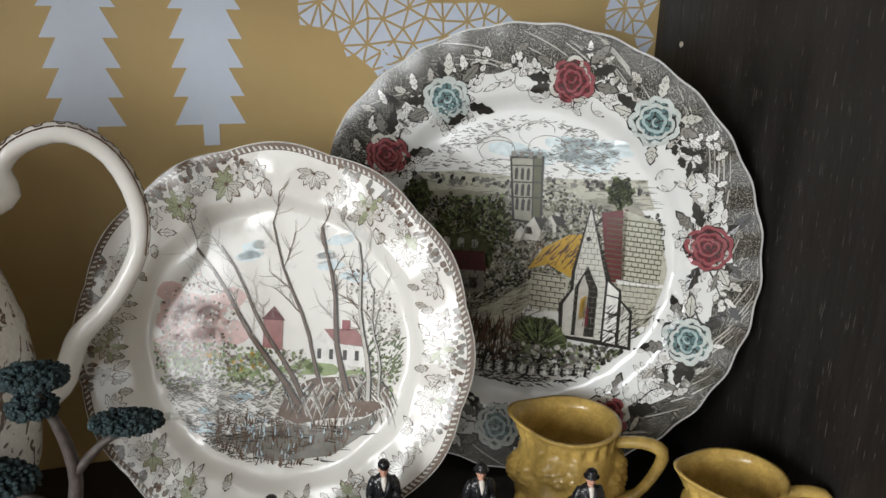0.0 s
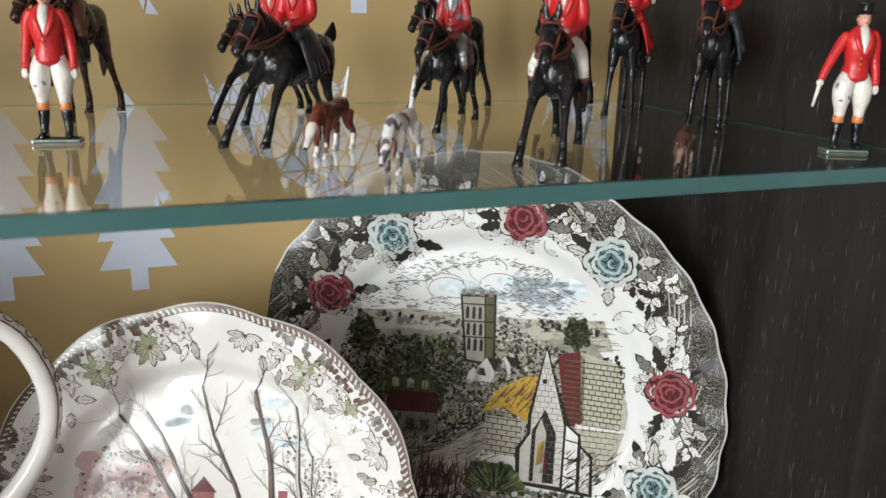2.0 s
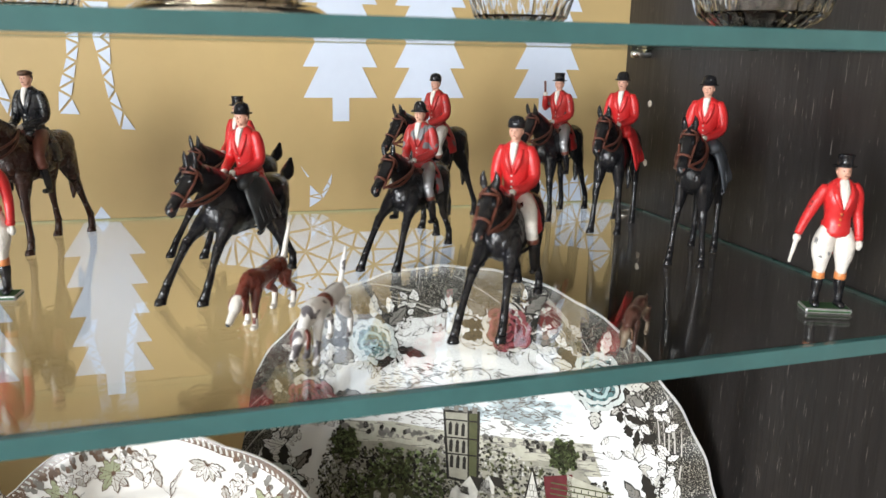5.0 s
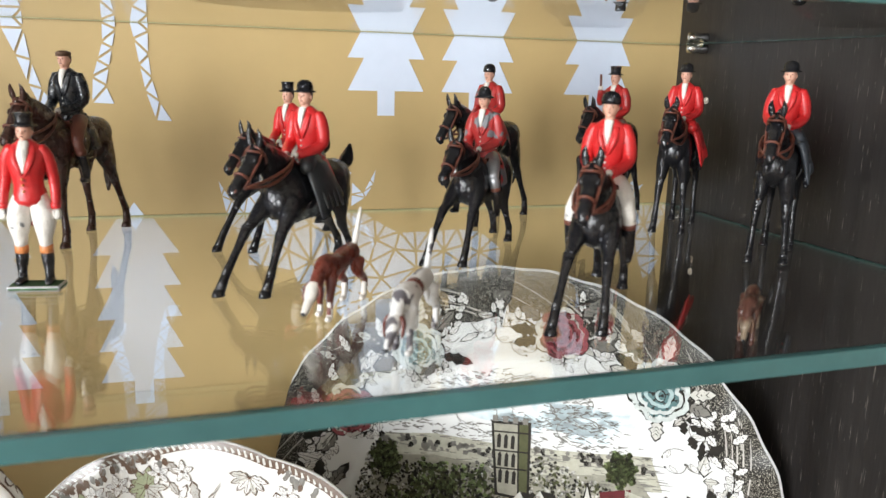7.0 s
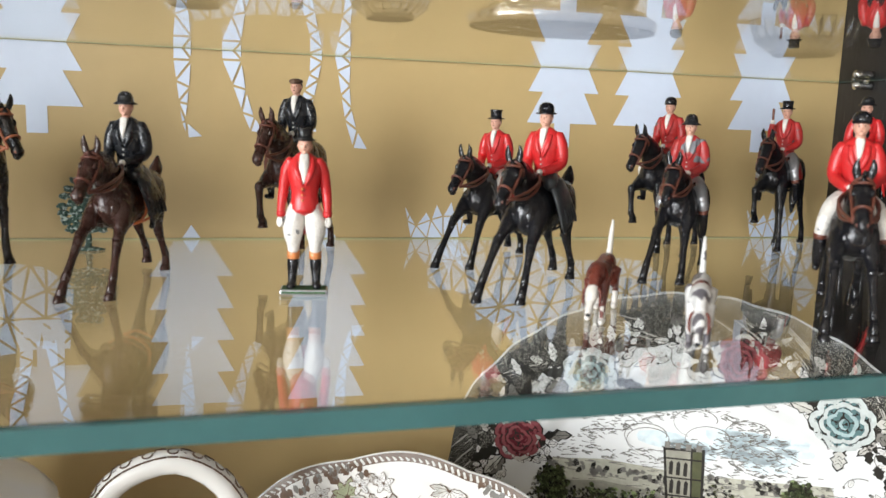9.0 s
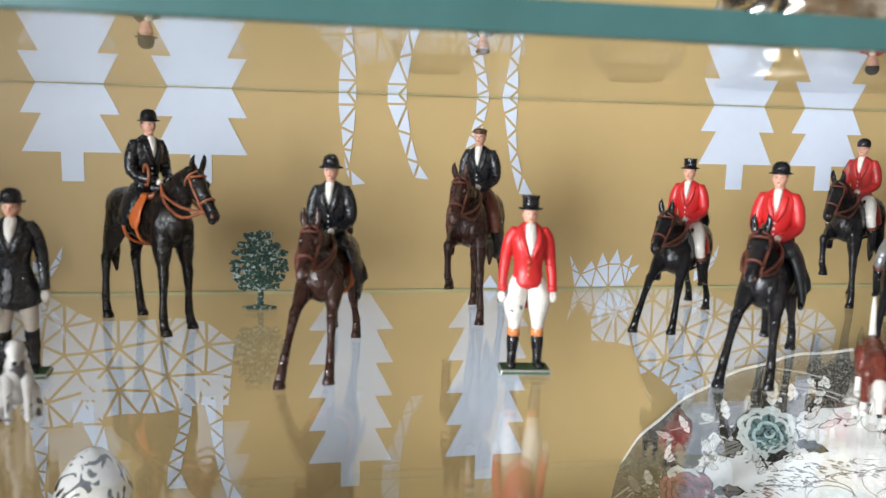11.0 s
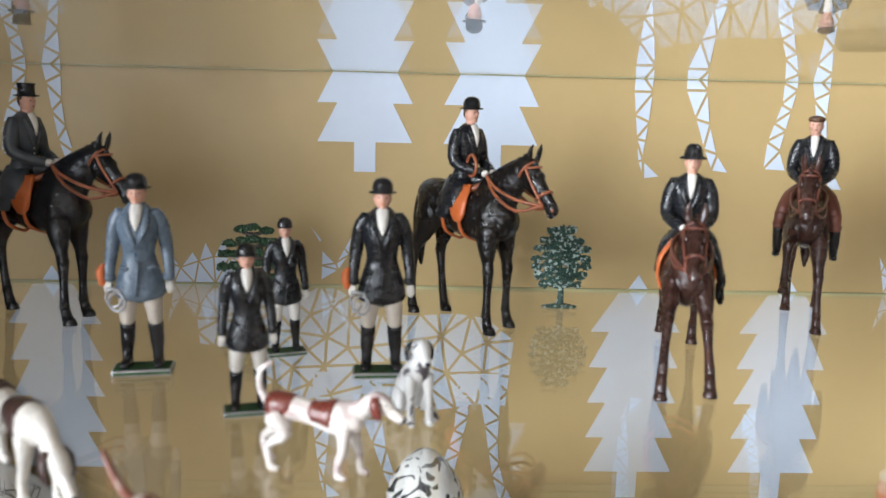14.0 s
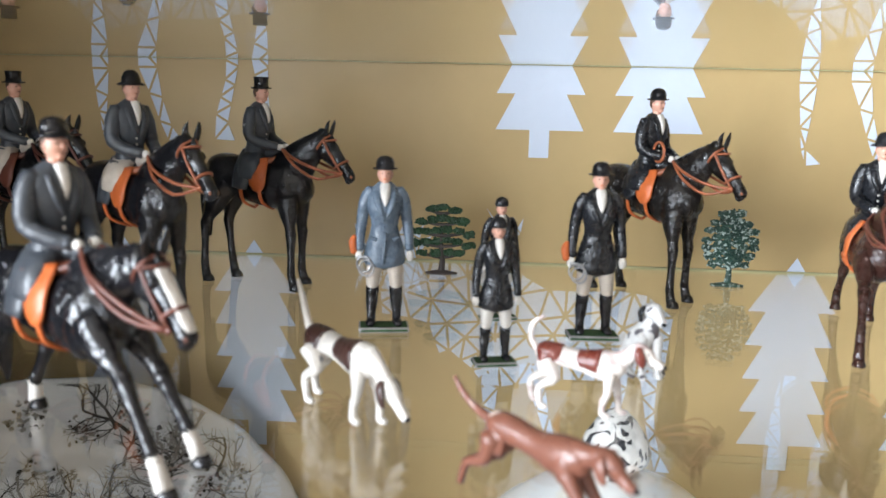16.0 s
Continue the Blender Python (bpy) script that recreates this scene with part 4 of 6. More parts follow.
mounted((-0.1450, -0.188), -127, "rider in red coat, white breeches and cap, galloping black horse", "cap", "red", "black", "gallop")
mounted((-0.0600, -0.036), -143, "rider in dull red coat and top hat with raised horn", "top", "dull_red", "black", "trot", legs="grey_metal", arm_up=True, scale=1.0)
mounted((-0.0415, -0.072), -134, "rider in long red coat and bowler on a standing black horse", "bowler", "red", "black", "stand", aside=True, skirt="red", scale=1.03)
mounted((-0.0360, -0.1375), -136, "side-saddle rider in red coat and grey skirt on a black horse", "bowler", "red", "black", "stand", aside=True, skirt="coat_slate", scale=1.04)
mounted((-0.4470, -0.0605), -49, "rider in black coat and bowler with coiled whip, dark horse", "bowler", "coat_black", "dark_bay", "stand", aside=True, skirt="coat_black", cloth="saddle", strap="rein", whip=True, scale=1.04)
mounted((-0.3825, -0.106), -105, "side-saddle rider in black habit and felt hat, brown horse", "felt", "coat_black", "bay", "gallop", aside=True, skirt="coat_black", cloth="saddle", scale=0.98)
mounted((-0.6010, -0.0625), -17, "rider in slate coat and top hat, black horse, orange saddle", "top", "coat_slate", "black", "stand", aside=True, skirt="coat_slate", cloth="saddle", strap="rein", scale=1.05)
mounted((-0.6270, -0.120), -32, "rider in slate coat and felt hat, cream apron, black horse", "felt", "coat_slate", "black", "stand", aside=True, skirt="cream", cloth="saddle", strap="rein", scale=1.05)
mounted((-0.6960, -0.072), -20, "rider in slate habit and top hat on a black horse", "top", "coat_slate", "black", "stand", aside=True, skirt="cream", cloth="leather", scale=1.05)
mounted((-0.5985, -0.218), -29, "rider in slate coat and bowler, galloping black horse, white socks", "bowler", "coat_slate", "black", "gallop", aside=True, skirt="coat_slate", cloth="saddle", strap="leather", socks=True, blaze=True, tail_up=False, head=(27.8, 42.2, -50), scale=1.0)

on_foot((-0.3215, -0.134), -98, "huntsman in red coat, top hat and white breeches, green base", "top", "red")
on_foot((-0.0320, -0.216), -112, "huntsman in red coat and top hat holding out a white crop", "top", "red", arm_out=True)
on_foot((-0.5435, -0.124), -80, "woman in blue-grey riding coat and black bowler on a green base", "bowler", "coat_blue", "cream", long_coat=True, tops="black", rope=True)
on_foot((-0.4755, -0.124), -86, "woman in black riding coat and bowler on a green base", "bowler", "coat_black", "cream", long_coat=True, tops="black", rope=True)
on_foot((-0.5070, -0.155), -76, "small child in black riding coat and hat on a green base", "cap", "coat_black", "white", long_coat=True, tops="black", scale=0.76)
on_foot((-0.5060, -0.105), -70, "small child in black coat and cap behind the others", "cap", "coat_black", "white", long_coat=True, tops="black", scale=0.76)

hound((-0.2300, -0.179), -124, "russet and white hound sniffing the glass, tail up", "russet", "sniff", 0.95, patch="russet", feet=2)
hound((-0.2150, -0.213), -122, "white hound with grey flecks and a russet ear, sniffing", "hound_pied", "sniff", 0.92, patch="russet", patches=((-3, 2),))
hound((-0.1185, -0.230), -132, "faded brown hound on the glass shelf", "hound_faded", "sniff", 0.68, low_tail=True)
hound((-0.5430, -0.197), -42, "white hound with dark brown patches, nose down and tail up", "white", "sniff", 0.95, patch="patch_dark", patches=((-15, -5.5), (-1.5, 8.0)))
hound((-0.4860, -0.189), -18, "white hound with red-brown back patches, standing with curled tail", "white_rubbed", "stand", 0.8, patch="russet", patches=((-14, -6), (-1.5, 6)), curl=True)
hound((-0.4650, -0.160), -75, "small white hound with black spots, sitting upright", "hound_pied", "sit", 1.0)
hound((-0.4990, -0.240), -42, "running chestnut hound with white muzzle and forelegs", "hound_brown", "run", 0.85, patch="hound_brown")


def lead_bush(at, heading, height, leaf, label, wide=0.74, fat=1.0):
    """A flat cast bush: a short trunk on an oval foot and many lobed clumps in one plane."""
    rng = random.Random(int(height * 1000))
    bm = bmesh.new()
    turned(bm, (0, 0, 0), [(7.0, 0), (7.2, 0.5), (5.0, 1.0), (2.0, 1.6)], 1, 14, 0.45)
    tube(bm, [(0, 0, 0.8), (0.4, 0, 6), (-0.3, 0, 12), (0, 0, height * 0.7)], [1.6, 1.2, 1.0, 0.5], 1, 8, (0, 1, 0))
    # tiers of rounded lobes on both sides of the stem, each lobe knobbly
    tiers = 7 if fat < 1.1 else 5
    for k in range(tiers):
        t = k / (tiers - 1)
        z0 = height * (0.27 + 0.64 * t)
        half = height * 0.47 * wide * math.sin(math.pi * (0.24 + 0.62 * t)) ** 0.75
        tube(bm, [(-half * 0.8, 0, z0 + 0.6), (0, 0, z0 - 0.8), (half * 0.8, 0, z0 + 0.6)], [0.4, 0.9, 0.4], 1, 6, (0, 1, 0))
        n = max(2, round(2 * half / (3.6 * fat)))
        for j in range(n):
            x = -half + 2 * half * (j + 0.5) / n + rng.uniform(-0.7, 0.7)
            z = z0 + 1.6 - 1.8 * (x / max(half, 1)) ** 2 + rng.uniform(-0.6, 0.6)
            w, h = rng.uniform(1.9, 2.5) * fat, rng.uniform(1.3, 1.8) * (1.0 if fat < 1.1 else 1.05)
            y = rng.uniform(-0.5, 0.5)
            ball(bm, (x, y, z), (w, 1.2, h), 0, 10, 7, Euler((0, rng.uniform(-0.4, 0.4), 0)).to_matrix().to_4x4())
            for i in range(9):
                b, u = 2 * math.pi * i / 9 + rng.uniform(-0.3, 0.3), rng.uniform(0.45, 1.0)
                ball(bm, (x + w * u * math.cos(b), y - 1.0 * math.sqrt(max(0, 1 - u * u)) - 0.2, z + h * u * math.sin(b)), (rng.uniform(0.6, 0.95), 0.6, rng.uniform(0.5, 0.8)), 0, 6, 4)
    ob = figure("lead_bush", bm, [M[leaf], M["bark"] if leaf == "bush_green" else M[leaf]], at, heading, label, "toy bush", "toy bushes")
    return ob


lead_bush((-0.4085, -0.036), 0, 33, "bush_silver", "flat cast lead bush frosted silvery green on an oval foot")
lead_bush((-0.5310, -0.032), 0, 30, "bush_green", "flat cast lead bush painted dark green on an oval foot", 1.0, 1.35)

# ---- printed china ----
INK = dict(
    ink=(0.028, 0.026, 0.023), grey=(0.20, 0.19, 0.17), pale=(0.46, 0.44, 0.40), brown=(0.13, 0.085, 0.06), teal=(0.10, 0.175, 0.18),
    teal_light=(0.34, 0.45, 0.45), rose=(0.125, 0.020, 0.028), rose_light=(0.27, 0.075, 0.085), petal=(0.52, 0.56, 0.54), mist=(0.62, 0.71, 0.735), khaki=(0.30, 0.29, 0.235), field=(0.44, 0.43, 0.35), roof_pale=(0.30, 0.13, 0.12), green=(0.095, 0.12, 0.05), moss=(0.25, 0.32, 0.14),
    yellow=(0.48, 0.30, 0.05), roof=(0.115, 0.025, 0.029), sky=(0.50, 0.64, 0.70), stone=(0.56, 0.55, 0.50), pink=(0.62, 0.43, 0.40), white=(0.72, 0.71, 0.68), olive=(0.085, 0.090, 0.045), sage=(0.33, 0.36, 0.23))
INKS = list(INK)
INK_MATS = [material("transfer_ink_" + n, c, rough=0.14, vary=0.12, scale=260) for n, c in INK.items()]
STIPPLE = material("stippled_dark_transfer_ink", (0.030, 0.028, 0.024), rough=0.2, vary=0.2, scale=260, chip=(0.46, 0.44, 0.38), chip_amount=0.145, chip_scale=2100)


class Print:
    """Ink shapes laid on a plate's face, in units of its radius."""

    def __init__(self, R, height):
        self.R, self.height, self.verts, self.faces, self.inks, self.layer = R, height, [], [], [], 0

    def place(self, x, y):
        a, r = math.atan2(y, x), math.hypot(x, y)
        if r > 0.982:
            x, y, r = x * 0.982 / r, y * 0.982 / r, 0.982
        self.verts.append((x * self.R, y * self.R, self.height(r, a) + 0.00026 + 0.00004 * self.layer))
        return len(self.verts) - 1

    def shape(self, pts, ink):
        """A filled outline, fanned out from its middle."""
        mid = self.place(sum(p[0] for p in pts) / len(pts), sum(p[1] for p in pts) / len(pts))
        ids = [self.place(*p) for p in pts]
        area = sum(a[0] * b[1] - b[0] * a[1] for a, b in zip(pts, pts[1:] + pts[:1]))
        if area < 0:
            ids.reverse()
        for a, b in zip(ids, ids[1:] + ids[:1]):
            self.faces.append((mid, a, b))
            self.inks.append(INKS.index(ink))

    def stroke(self, pts, w, ink, taper=0.4):
        """A line of the given width, thinning towards its end."""
        n = len(pts)
        left, right = [], []
        for i, (x, y) in enumerate(pts):
            ax, ay = pts[max(i - 1, 0)]
            bx, by = pts[min(i + 1, n - 1)]
            d = math.hypot(bx - ax, by - ay) or 1
            k = w * 0.5 * (1 - (1 - taper) * i / max(n - 1, 1))
            left.append(self.place(x - (by - ay) / d * k, y + (bx - ax) / d * k))
            right.append(self.place(x + (by - ay) / d * k, y - (bx - ax) / d * k))
        for i in range(n - 1):
            self.faces.append((right[i], right[i + 1], left[i + 1], left[i]))
            self.inks.append(INKS.index(ink))

    def blob(self, x, y, r, ink, n=7, flat=1.0, turn=0.0, rough=0.2, rng=random):
        pts = []
        for k in range(n):
            a = 2 * math.pi * k / n
            q = r * (1 + rough * rng.uniform(-1, 1))
            dx, dy = q * math.cos(a), q * flat * math.sin(a)
            pts.append((x + dx * math.cos(turn) - dy * math.sin(turn), y + dx * math.sin(turn) + dy * math.cos(turn)))
        self.shape(pts, ink)

    def leaf(self, x, y, length, wide, turn, fill, edge="ink"):
        c, s = math.cos(turn), math.sin(turn)
        for grow, ink in ((1.0, edge), (0.83, fill)):
            half = [(0.0, 0.0), (0.22, 0.8), (0.34, 0.55), (0.5, 1.0), (0.62, 0.6), (0.78, 0.62), (1.0, 0.0)]
            out = [(length * (0.5 + (t - 0.5) * grow), wide * q * grow) for t, q in half] + [(length * (0.5 + (t - 0.5) * grow), -wide * q * grow) for t, q in half[-2:0:-1]]
            self.layer += 1
            self.shape([(x + a * c - b * s, y + a * s + b * c) for a, b in out], ink)
        self.stroke([(x, y), (x + length * 0.9 * c, y + length * 0.9 * s)], wide * 0.14, edge)
        if fill != "ink":
            for t in (0.3, 0.45, 0.6):
                for q in (1, -1):
                    b = turn + 0.75 * q
                    self.stroke([(x + length * t * c, y + length * t * s), (x + length * t * c + wide * 0.6 * math.cos(b), y + length * t * s + wide * 0.6 * math.sin(b))], wide * 0.10, edge)
        self.layer -= 2

    def rose(self, x, y, r, dark, light, turn, rng):
        base = self.layer
        for ring, (rad, n, size) in enumerate(((0.70, 9, 0.40), (0.47, 7, 0.36), (0.25, 5, 0.30), (0.0, 1, 0.22))):
            for k in range(n):
                a = turn + 2 * math.pi * (k + 0.5 * (ring % 2)) / n
                px, py = x + r * rad * math.cos(a), y + r * rad * math.sin(a)
                self.layer = base + ring * 4
                wob = rng.uniform(0.86, 1.12)
                px, py = px + r * 0.06 * rng.uniform(-1, 1), py + r * 0.06 * rng.uniform(-1, 1)
                self.blob(px, py, r * size * wob, "ink", 9, 0.8, a + 1.57, 0.12, rng)
                self.layer += 1
                self.blob(px + 0.02 * r * math.cos(a), py + 0.02 * r * math.sin(a), r * size * 0.88, ("petal" if ring < 2 else light) if dark == "teal" else (rng.choice(("stone", light, light)) if ring < 1 else light), 9, 0.8, a + 1.57, 0.08, rng)
                self.layer += 1
                self.blob(px - 0.15 * r * size * math.cos(a), py - 0.15 * r * size * math.sin(a), r * size * ((0.46 if dark == "teal" else 0.62) if ring == 0 else 0.66), (rng.choice(("pale", dark, dark)) if dark == "rose" and ring == 0 else dark), 8, 0.8, a + 1.57, 0.16, rng)
                self.layer += 1
                for j in range(4):
                    b = a + (j - 1.5) * 0.35
                    self.stroke([(px - r * size * 0.5 * math.cos(b), py - r * size * 0.5 * math.sin(b)), (px + r * size * 0.35 * math.cos(b), py + r * size * 0.35 * math.sin(b))], r * 0.035, "ink")
        self.layer = base

    def sprig(self, x, y, length, turn, rng, ink="ink", fill="white", n=5):
        pts = [(x, y)]
        a = turn
        for k in range(n):
            a += rng.uniform(-0.5, 0.5)
            pts.append((pts[-1][0] + length / n * math.cos(a), pts[-1][1] + length / n * math.sin(a)))
        self.stroke(pts, 0.007, ink, 0.6)
        for k, p in enumerate(pts[1:]):
            for q in (1, -1):
                self.leaf(*p, rng.uniform(0.035, 0.055), rng.uniform(0.011, 0.017), a + q * rng.uniform(0.6, 1.3), fill, ink)

    def hatch(self, n, inside, ink, length, width, turn, rng, spread=0.25, box=(-0.65, 0.65, -0.65, 0.65)):
        done = tries = 0
        while done < n and tries < n * 30:
            tries += 1
            x, y = rng.uniform(box[0], box[1]), rng.uniform(box[2], box[3])
            if inside(x, y):
                a = turn + rng.uniform(-spread, spread)
                l = length * rng.uniform(0.5, 1.3)
                self.stroke([(x, y), (x + l * math.cos(a), y + l * math.sin(a))], width * rng.uniform(0.7, 1.3), ink)
                done += 1

    def dabs(self, n, inside, inks, r, rng, box=(-0.65, 0.65, -0.65, 0.65), flat=0.8):
        done = tries = 0
        while done < n and tries < n * 30:
            tries += 1
            x, y = rng.uniform(box[0], box[1]), rng.uniform(box[2], box[3])
            if inside(x, y):
                self.blob(x, y, r * rng.uniform(0.6, 1.4), rng.choice(inks), 5, flat, rng.uniform(0, 3), 0.35, rng)
                done += 1

    def limb(self, x, y, length, turn, w, depth, rng, ink, bend=0.25):
        pts = [(x, y)]
        a = turn
        for k in range(4):
            a += rng.uniform(-bend, bend)
            pts.append((pts[-1][0] + length / 4 * math.cos(a), pts[-1][1] + length / 4 * math.sin(a)))
        self.stroke(pts, w, ink, 0.55)
        if depth:
            for p in pts[1:]:
                for _ in range(rng.choice((1, 1, 2))):
                    self.limb(*p, length * rng.uniform(0.4, 0.62), a + rng.choice((-1, 1)) * rng.uniform(0.35, 0.95), w * 0.45, depth - 1, rng, ink, bend)

    def put(self, name, parent, label):
        mesh = bpy.data.meshes.new(name)
        mesh.from_pydata(self.verts, [], self.faces)
        for m in INK_MATS:
            mesh.materials.append(m)
        mesh.polygons.foreach_set("material_index", self.inks)
        ob = new(name, mesh)
        ob.parent = parent
        ob["label"] = label
        return ob


def plate_pose(c, n):
    n = Vector(n).normalized()
    u = Vector((0, 0, 1)).cross(n).normalized()
    v = n.cross(u)
    m = Matrix((u, v, n)).transposed().to_4x4()
    m.translation = Vector(c)
    return m


def smooth_step(a, b, x):
    t = min(1, max(0, (x - a) / (b - a)))
    return t * t * (3 - 2 * t)


def plate(R, edge, flute, well, mat, centre, normal, label, low=-0.0045, high=0.006):
    """A plate with a wavy rim. edge(a): the rim's radius over R; flute(r, a): ripples on the rim. Returns it and its face's height."""
    def height(r, a):
        q = r / edge(a)
        return low + (high - low) * (0.55 * smooth_step(well, well + 0.09, q) + 0.45 * smooth_step(well + 0.03, 1.0, q)) + flute(q, a)

    seg, steps = 240, [0.0, 0.2, 0.4, 0.55] + [well + 0.012 * k for k in range(-3, 10)] + [well + 0.12 + (1 - well - 0.12) * k / 14 for k in range(1, 15)]
    verts, faces = [], []
    for back in (0, 1):
        for q in steps:
            for k in range(seg):
                a = 2 * math.pi * k / seg
                r = q * edge(a)
                verts.append((r * R * math.cos(a), r * R * math.sin(a), height(r, a) - (0.0036 * (1 - 0.45 * q) if back else 0)))
    n = len(steps)
    for b in (0, n):
        for i in range(n - 1):
            for k in range(seg):
                f = ((b + i) * seg + k, (b + i + 1) * seg + k, (b + i + 1) * seg + (k + 1) % seg, (b + i) * seg + (k + 1) % seg)
                faces.append(f if b == 0 else f[::-1])
    for k in range(seg):
        a, c = (n - 1) * seg + k, (n - 1) * seg + (k + 1) % seg
        faces.append((a, a + n * seg, c + n * seg, c))
    mesh = bpy.data.meshes.new("plate")
    mesh.from_pydata(verts, [], faces)
    mesh.materials.append(mat)
    mesh.shade_smooth()
    ob = new("plate", mesh)
    ob.matrix_world = plate_pose(centre, normal)
    return tagged(ob, label, "plate", "plates leaning on the back"), height


def ring_band(name, R, height, edge, inner, outer, mat, parent, label, seg=240, rows=16, lift=0.0002):
    verts, faces = [], []
    for k in range(seg):
        a = 2 * math.pi * k / seg
        for i in range(rows + 1):
            r = edge(a) * (inner(a) + (outer(a) - inner(a)) * i / rows)
            verts.append((r * R * math.cos(a), r * R * math.sin(a), height(r, a) + lift))
    w = rows + 1
    for k in range(seg):
        for i in range(rows):
            a, b = k * w + i, ((k + 1) % seg) * w + i
            faces.append((a, a + 1, b + 1, b))
    mesh = bpy.data.meshes.new(name)
    mesh.from_pydata(verts, [], faces)
    mesh.materials.append(mat)
    mesh.shade_smooth()
    ob = new(name, mesh)
    ob.parent = parent
    ob["label"] = label
    return ob


# the large plate with roses and a church
rng = random.Random(11)
R2 = 0.1405
edge2 = lambda a: 1 + 0.004 * math.cos(30 * a) - 0.002
flute2 = lambda q, a: (0.0002 + 0.0008 * max(0.0, math.cos(a + 0.1)) ** 2) * smooth_step(0.84, 0.97, q) * math.cos(30 * a)
church_plate, h2 = plate(R2, edge2, flute2, 0.64, M["china_cool"], (-0.1219, -0.0655, 1.1340), (-0.52, -0.846, 0.117),
                         "large scalloped dinner plate printed with roses and a church")
ring_band("stippled_rim", R2, h2, edge2, lambda a: 0.865 - 0.055 * max(0.0, math.cos(a - 1.95)) + 0.02 * math.sin(9 * a) + 0.012 * math.sin(17 * a + 1), lambda a: 0.992, STIPPLE, church_plate, "dark stippled transfer-printed rim")
art = Print(R2, h2)
for k in range(60):
    a = rng.uniform(0, 6.28)
    r = rng.uniform(0.86, 0.96)
    art.stroke([((r + 0.02 * t) * math.cos(a + 0.05 * t), (r + 0.02 * t) * math.sin(a + 0.05 * t)) for t in range(-2, 3)], 0.006, "pale")
ROSES = [(-0.37, 0.66, "teal"), (0.16, 0.77, "rose"), (0.51, 0.62, "teal"), (0.78, 0.12, "rose"), (0.74, -0.29, "teal"), (-0.63, 0.40, "rose"),
         (-0.05, -0.80, "teal"), (-0.76, 0.02, "teal"), (-0.70, -0.36, "rose"), (-0.42, -0.68, "teal"), (0.44, -0.68, "rose")]
art.layer = 3
for k in range(210):
    a = rng.uniform(0, 6.28)
    r = rng.uniform(0.74, 0.90)
    art.leaf(r * math.cos(a), r * math.sin(a), rng.uniform(0.05, 0.10), rng.uniform(0.013, 0.024), a + rng.uniform(-2.2, 2.2), rng.choice(("white", "white", "stone", "pale", "grey", "ink")))
for x, y, _ in ROSES:
    a0 = math.atan2(y, x)
    for q in (1, -1):
        art.sprig(x + 0.10 * -math.sin(a0) * q, y + 0.10 * math.cos(a0) * q, 0.16, a0 + q * rng.uniform(1.3, 2.0), rng, n=5)
        art.sprig(x + 0.08 * -math.sin(a0) * q, y + 0.08 * math.cos(a0) * q, 0.12, a0 + math.pi + q * rng.uniform(0.5, 1.2), rng, n=4)
for k in range(60):
    a, r = rng.uniform(0, 6.28), rng.uniform(0.72, 0.82)
    way, bend = a + math.pi + rng.uniform(-1.2, 1.2), rng.choice((-1, 1)) * rng.uniform(0.25, 0.5)
    x, y = r * math.cos(a), r * math.sin(a)
    curl = [(x, y)]
    for j in range(6):
        x, y, way = x + 0.016 * math.cos(way), y + 0.016 * math.sin(way), way + bend
        curl.append((x, y))
    art.stroke(curl, 0.0035, "grey", 0.6)
    art.leaf(*curl[3], 0.04, 0.010, way - bend, "white", "grey")
    art.blob(x, y, 0.006, rng.choice(("ink", "grey")), 6, 0.8, way, 0.2, rng)
art.layer = 6
for x, y, _ in ROSES:
    a0 = math.atan2(y, x)
    for k in range(6):
        a = a0 + rng.uniform(-0.5, 0.5) + (1.5 if k % 2 else -1.5) + (k // 2 - 1) * 0.5
        art.leaf(x + 0.09 * math.cos(a), y + 0.09 * math.sin(a), rng.uniform(0.09, 0.13), 0.028, a, rng.choice(("ink", "ink", "grey", "stone")))
art.layer = 10
for x, y, kind in ROSES:
    art.rose(x, y, 0.104 if kind == "teal" else 0.098, kind, kind + "_light", rng.uniform(0, 6), rng)
art.put("rose_border", church_plate, "teal and crimson printed roses with dark leaves")

art = Print(R2, h2)
well = lambda x, y: x * x + y * y < 0.375
for k in range(16):
    art.blob(rng.uniform(-0.1, 0.40), rng.uniform(0.40, 0.52), rng.uniform(0.05, 0.10), "mist", 12, 0.35, 0, 0.12, rng)
art.layer = 1
art.hatch(620, lambda x, y: well(x, y) and y > 0.36 and math.sin(9 * x + 3 * math.sin(7 * y)) * math.cos(13 * y) > -0.45, "grey", 0.022, 0.0045, 0.0, rng, 0.5)
for k in range(6):
    x, y = rng.uniform(-0.25, 0.4), rng.uniform(0.40, 0.55)
    art.stroke([(x + 0.05 * math.cos(t / 3.0) * (1 + t / 9), y + 0.028 * math.sin(t / 3.0) * (1 + t / 9)) for t in range(14)], 0.004, "grey")
ridge = lambda x: 0.335 + 0.03 * math.sin(5 * x) * 0.4
art.shape([(-0.5, 0.33), (-0.30, 0.355), (0.0, 0.345), (0.3, 0.36), (0.50, 0.375), (0.55, 0.25), (0.0, 0.20), (-0.5, 0.22)], "field")
art.layer = 2
art.hatch(160, lambda x, y: well(x, y) and 0.24 < y < 0.355, "grey", 0.05, 0.004, 0.05, rng, 0.1)
art.dabs(190, lambda x, y: well(x, y) and abs(y - ridge(x) + 0.012) < 0.02, ("ink", "grey", "grey"), 0.011, rng)
land = lambda x, y: well(x, y) and -0.22 < y < 0.27 + 0.05 * math.sin(8 * x + 1) and x < 0.62
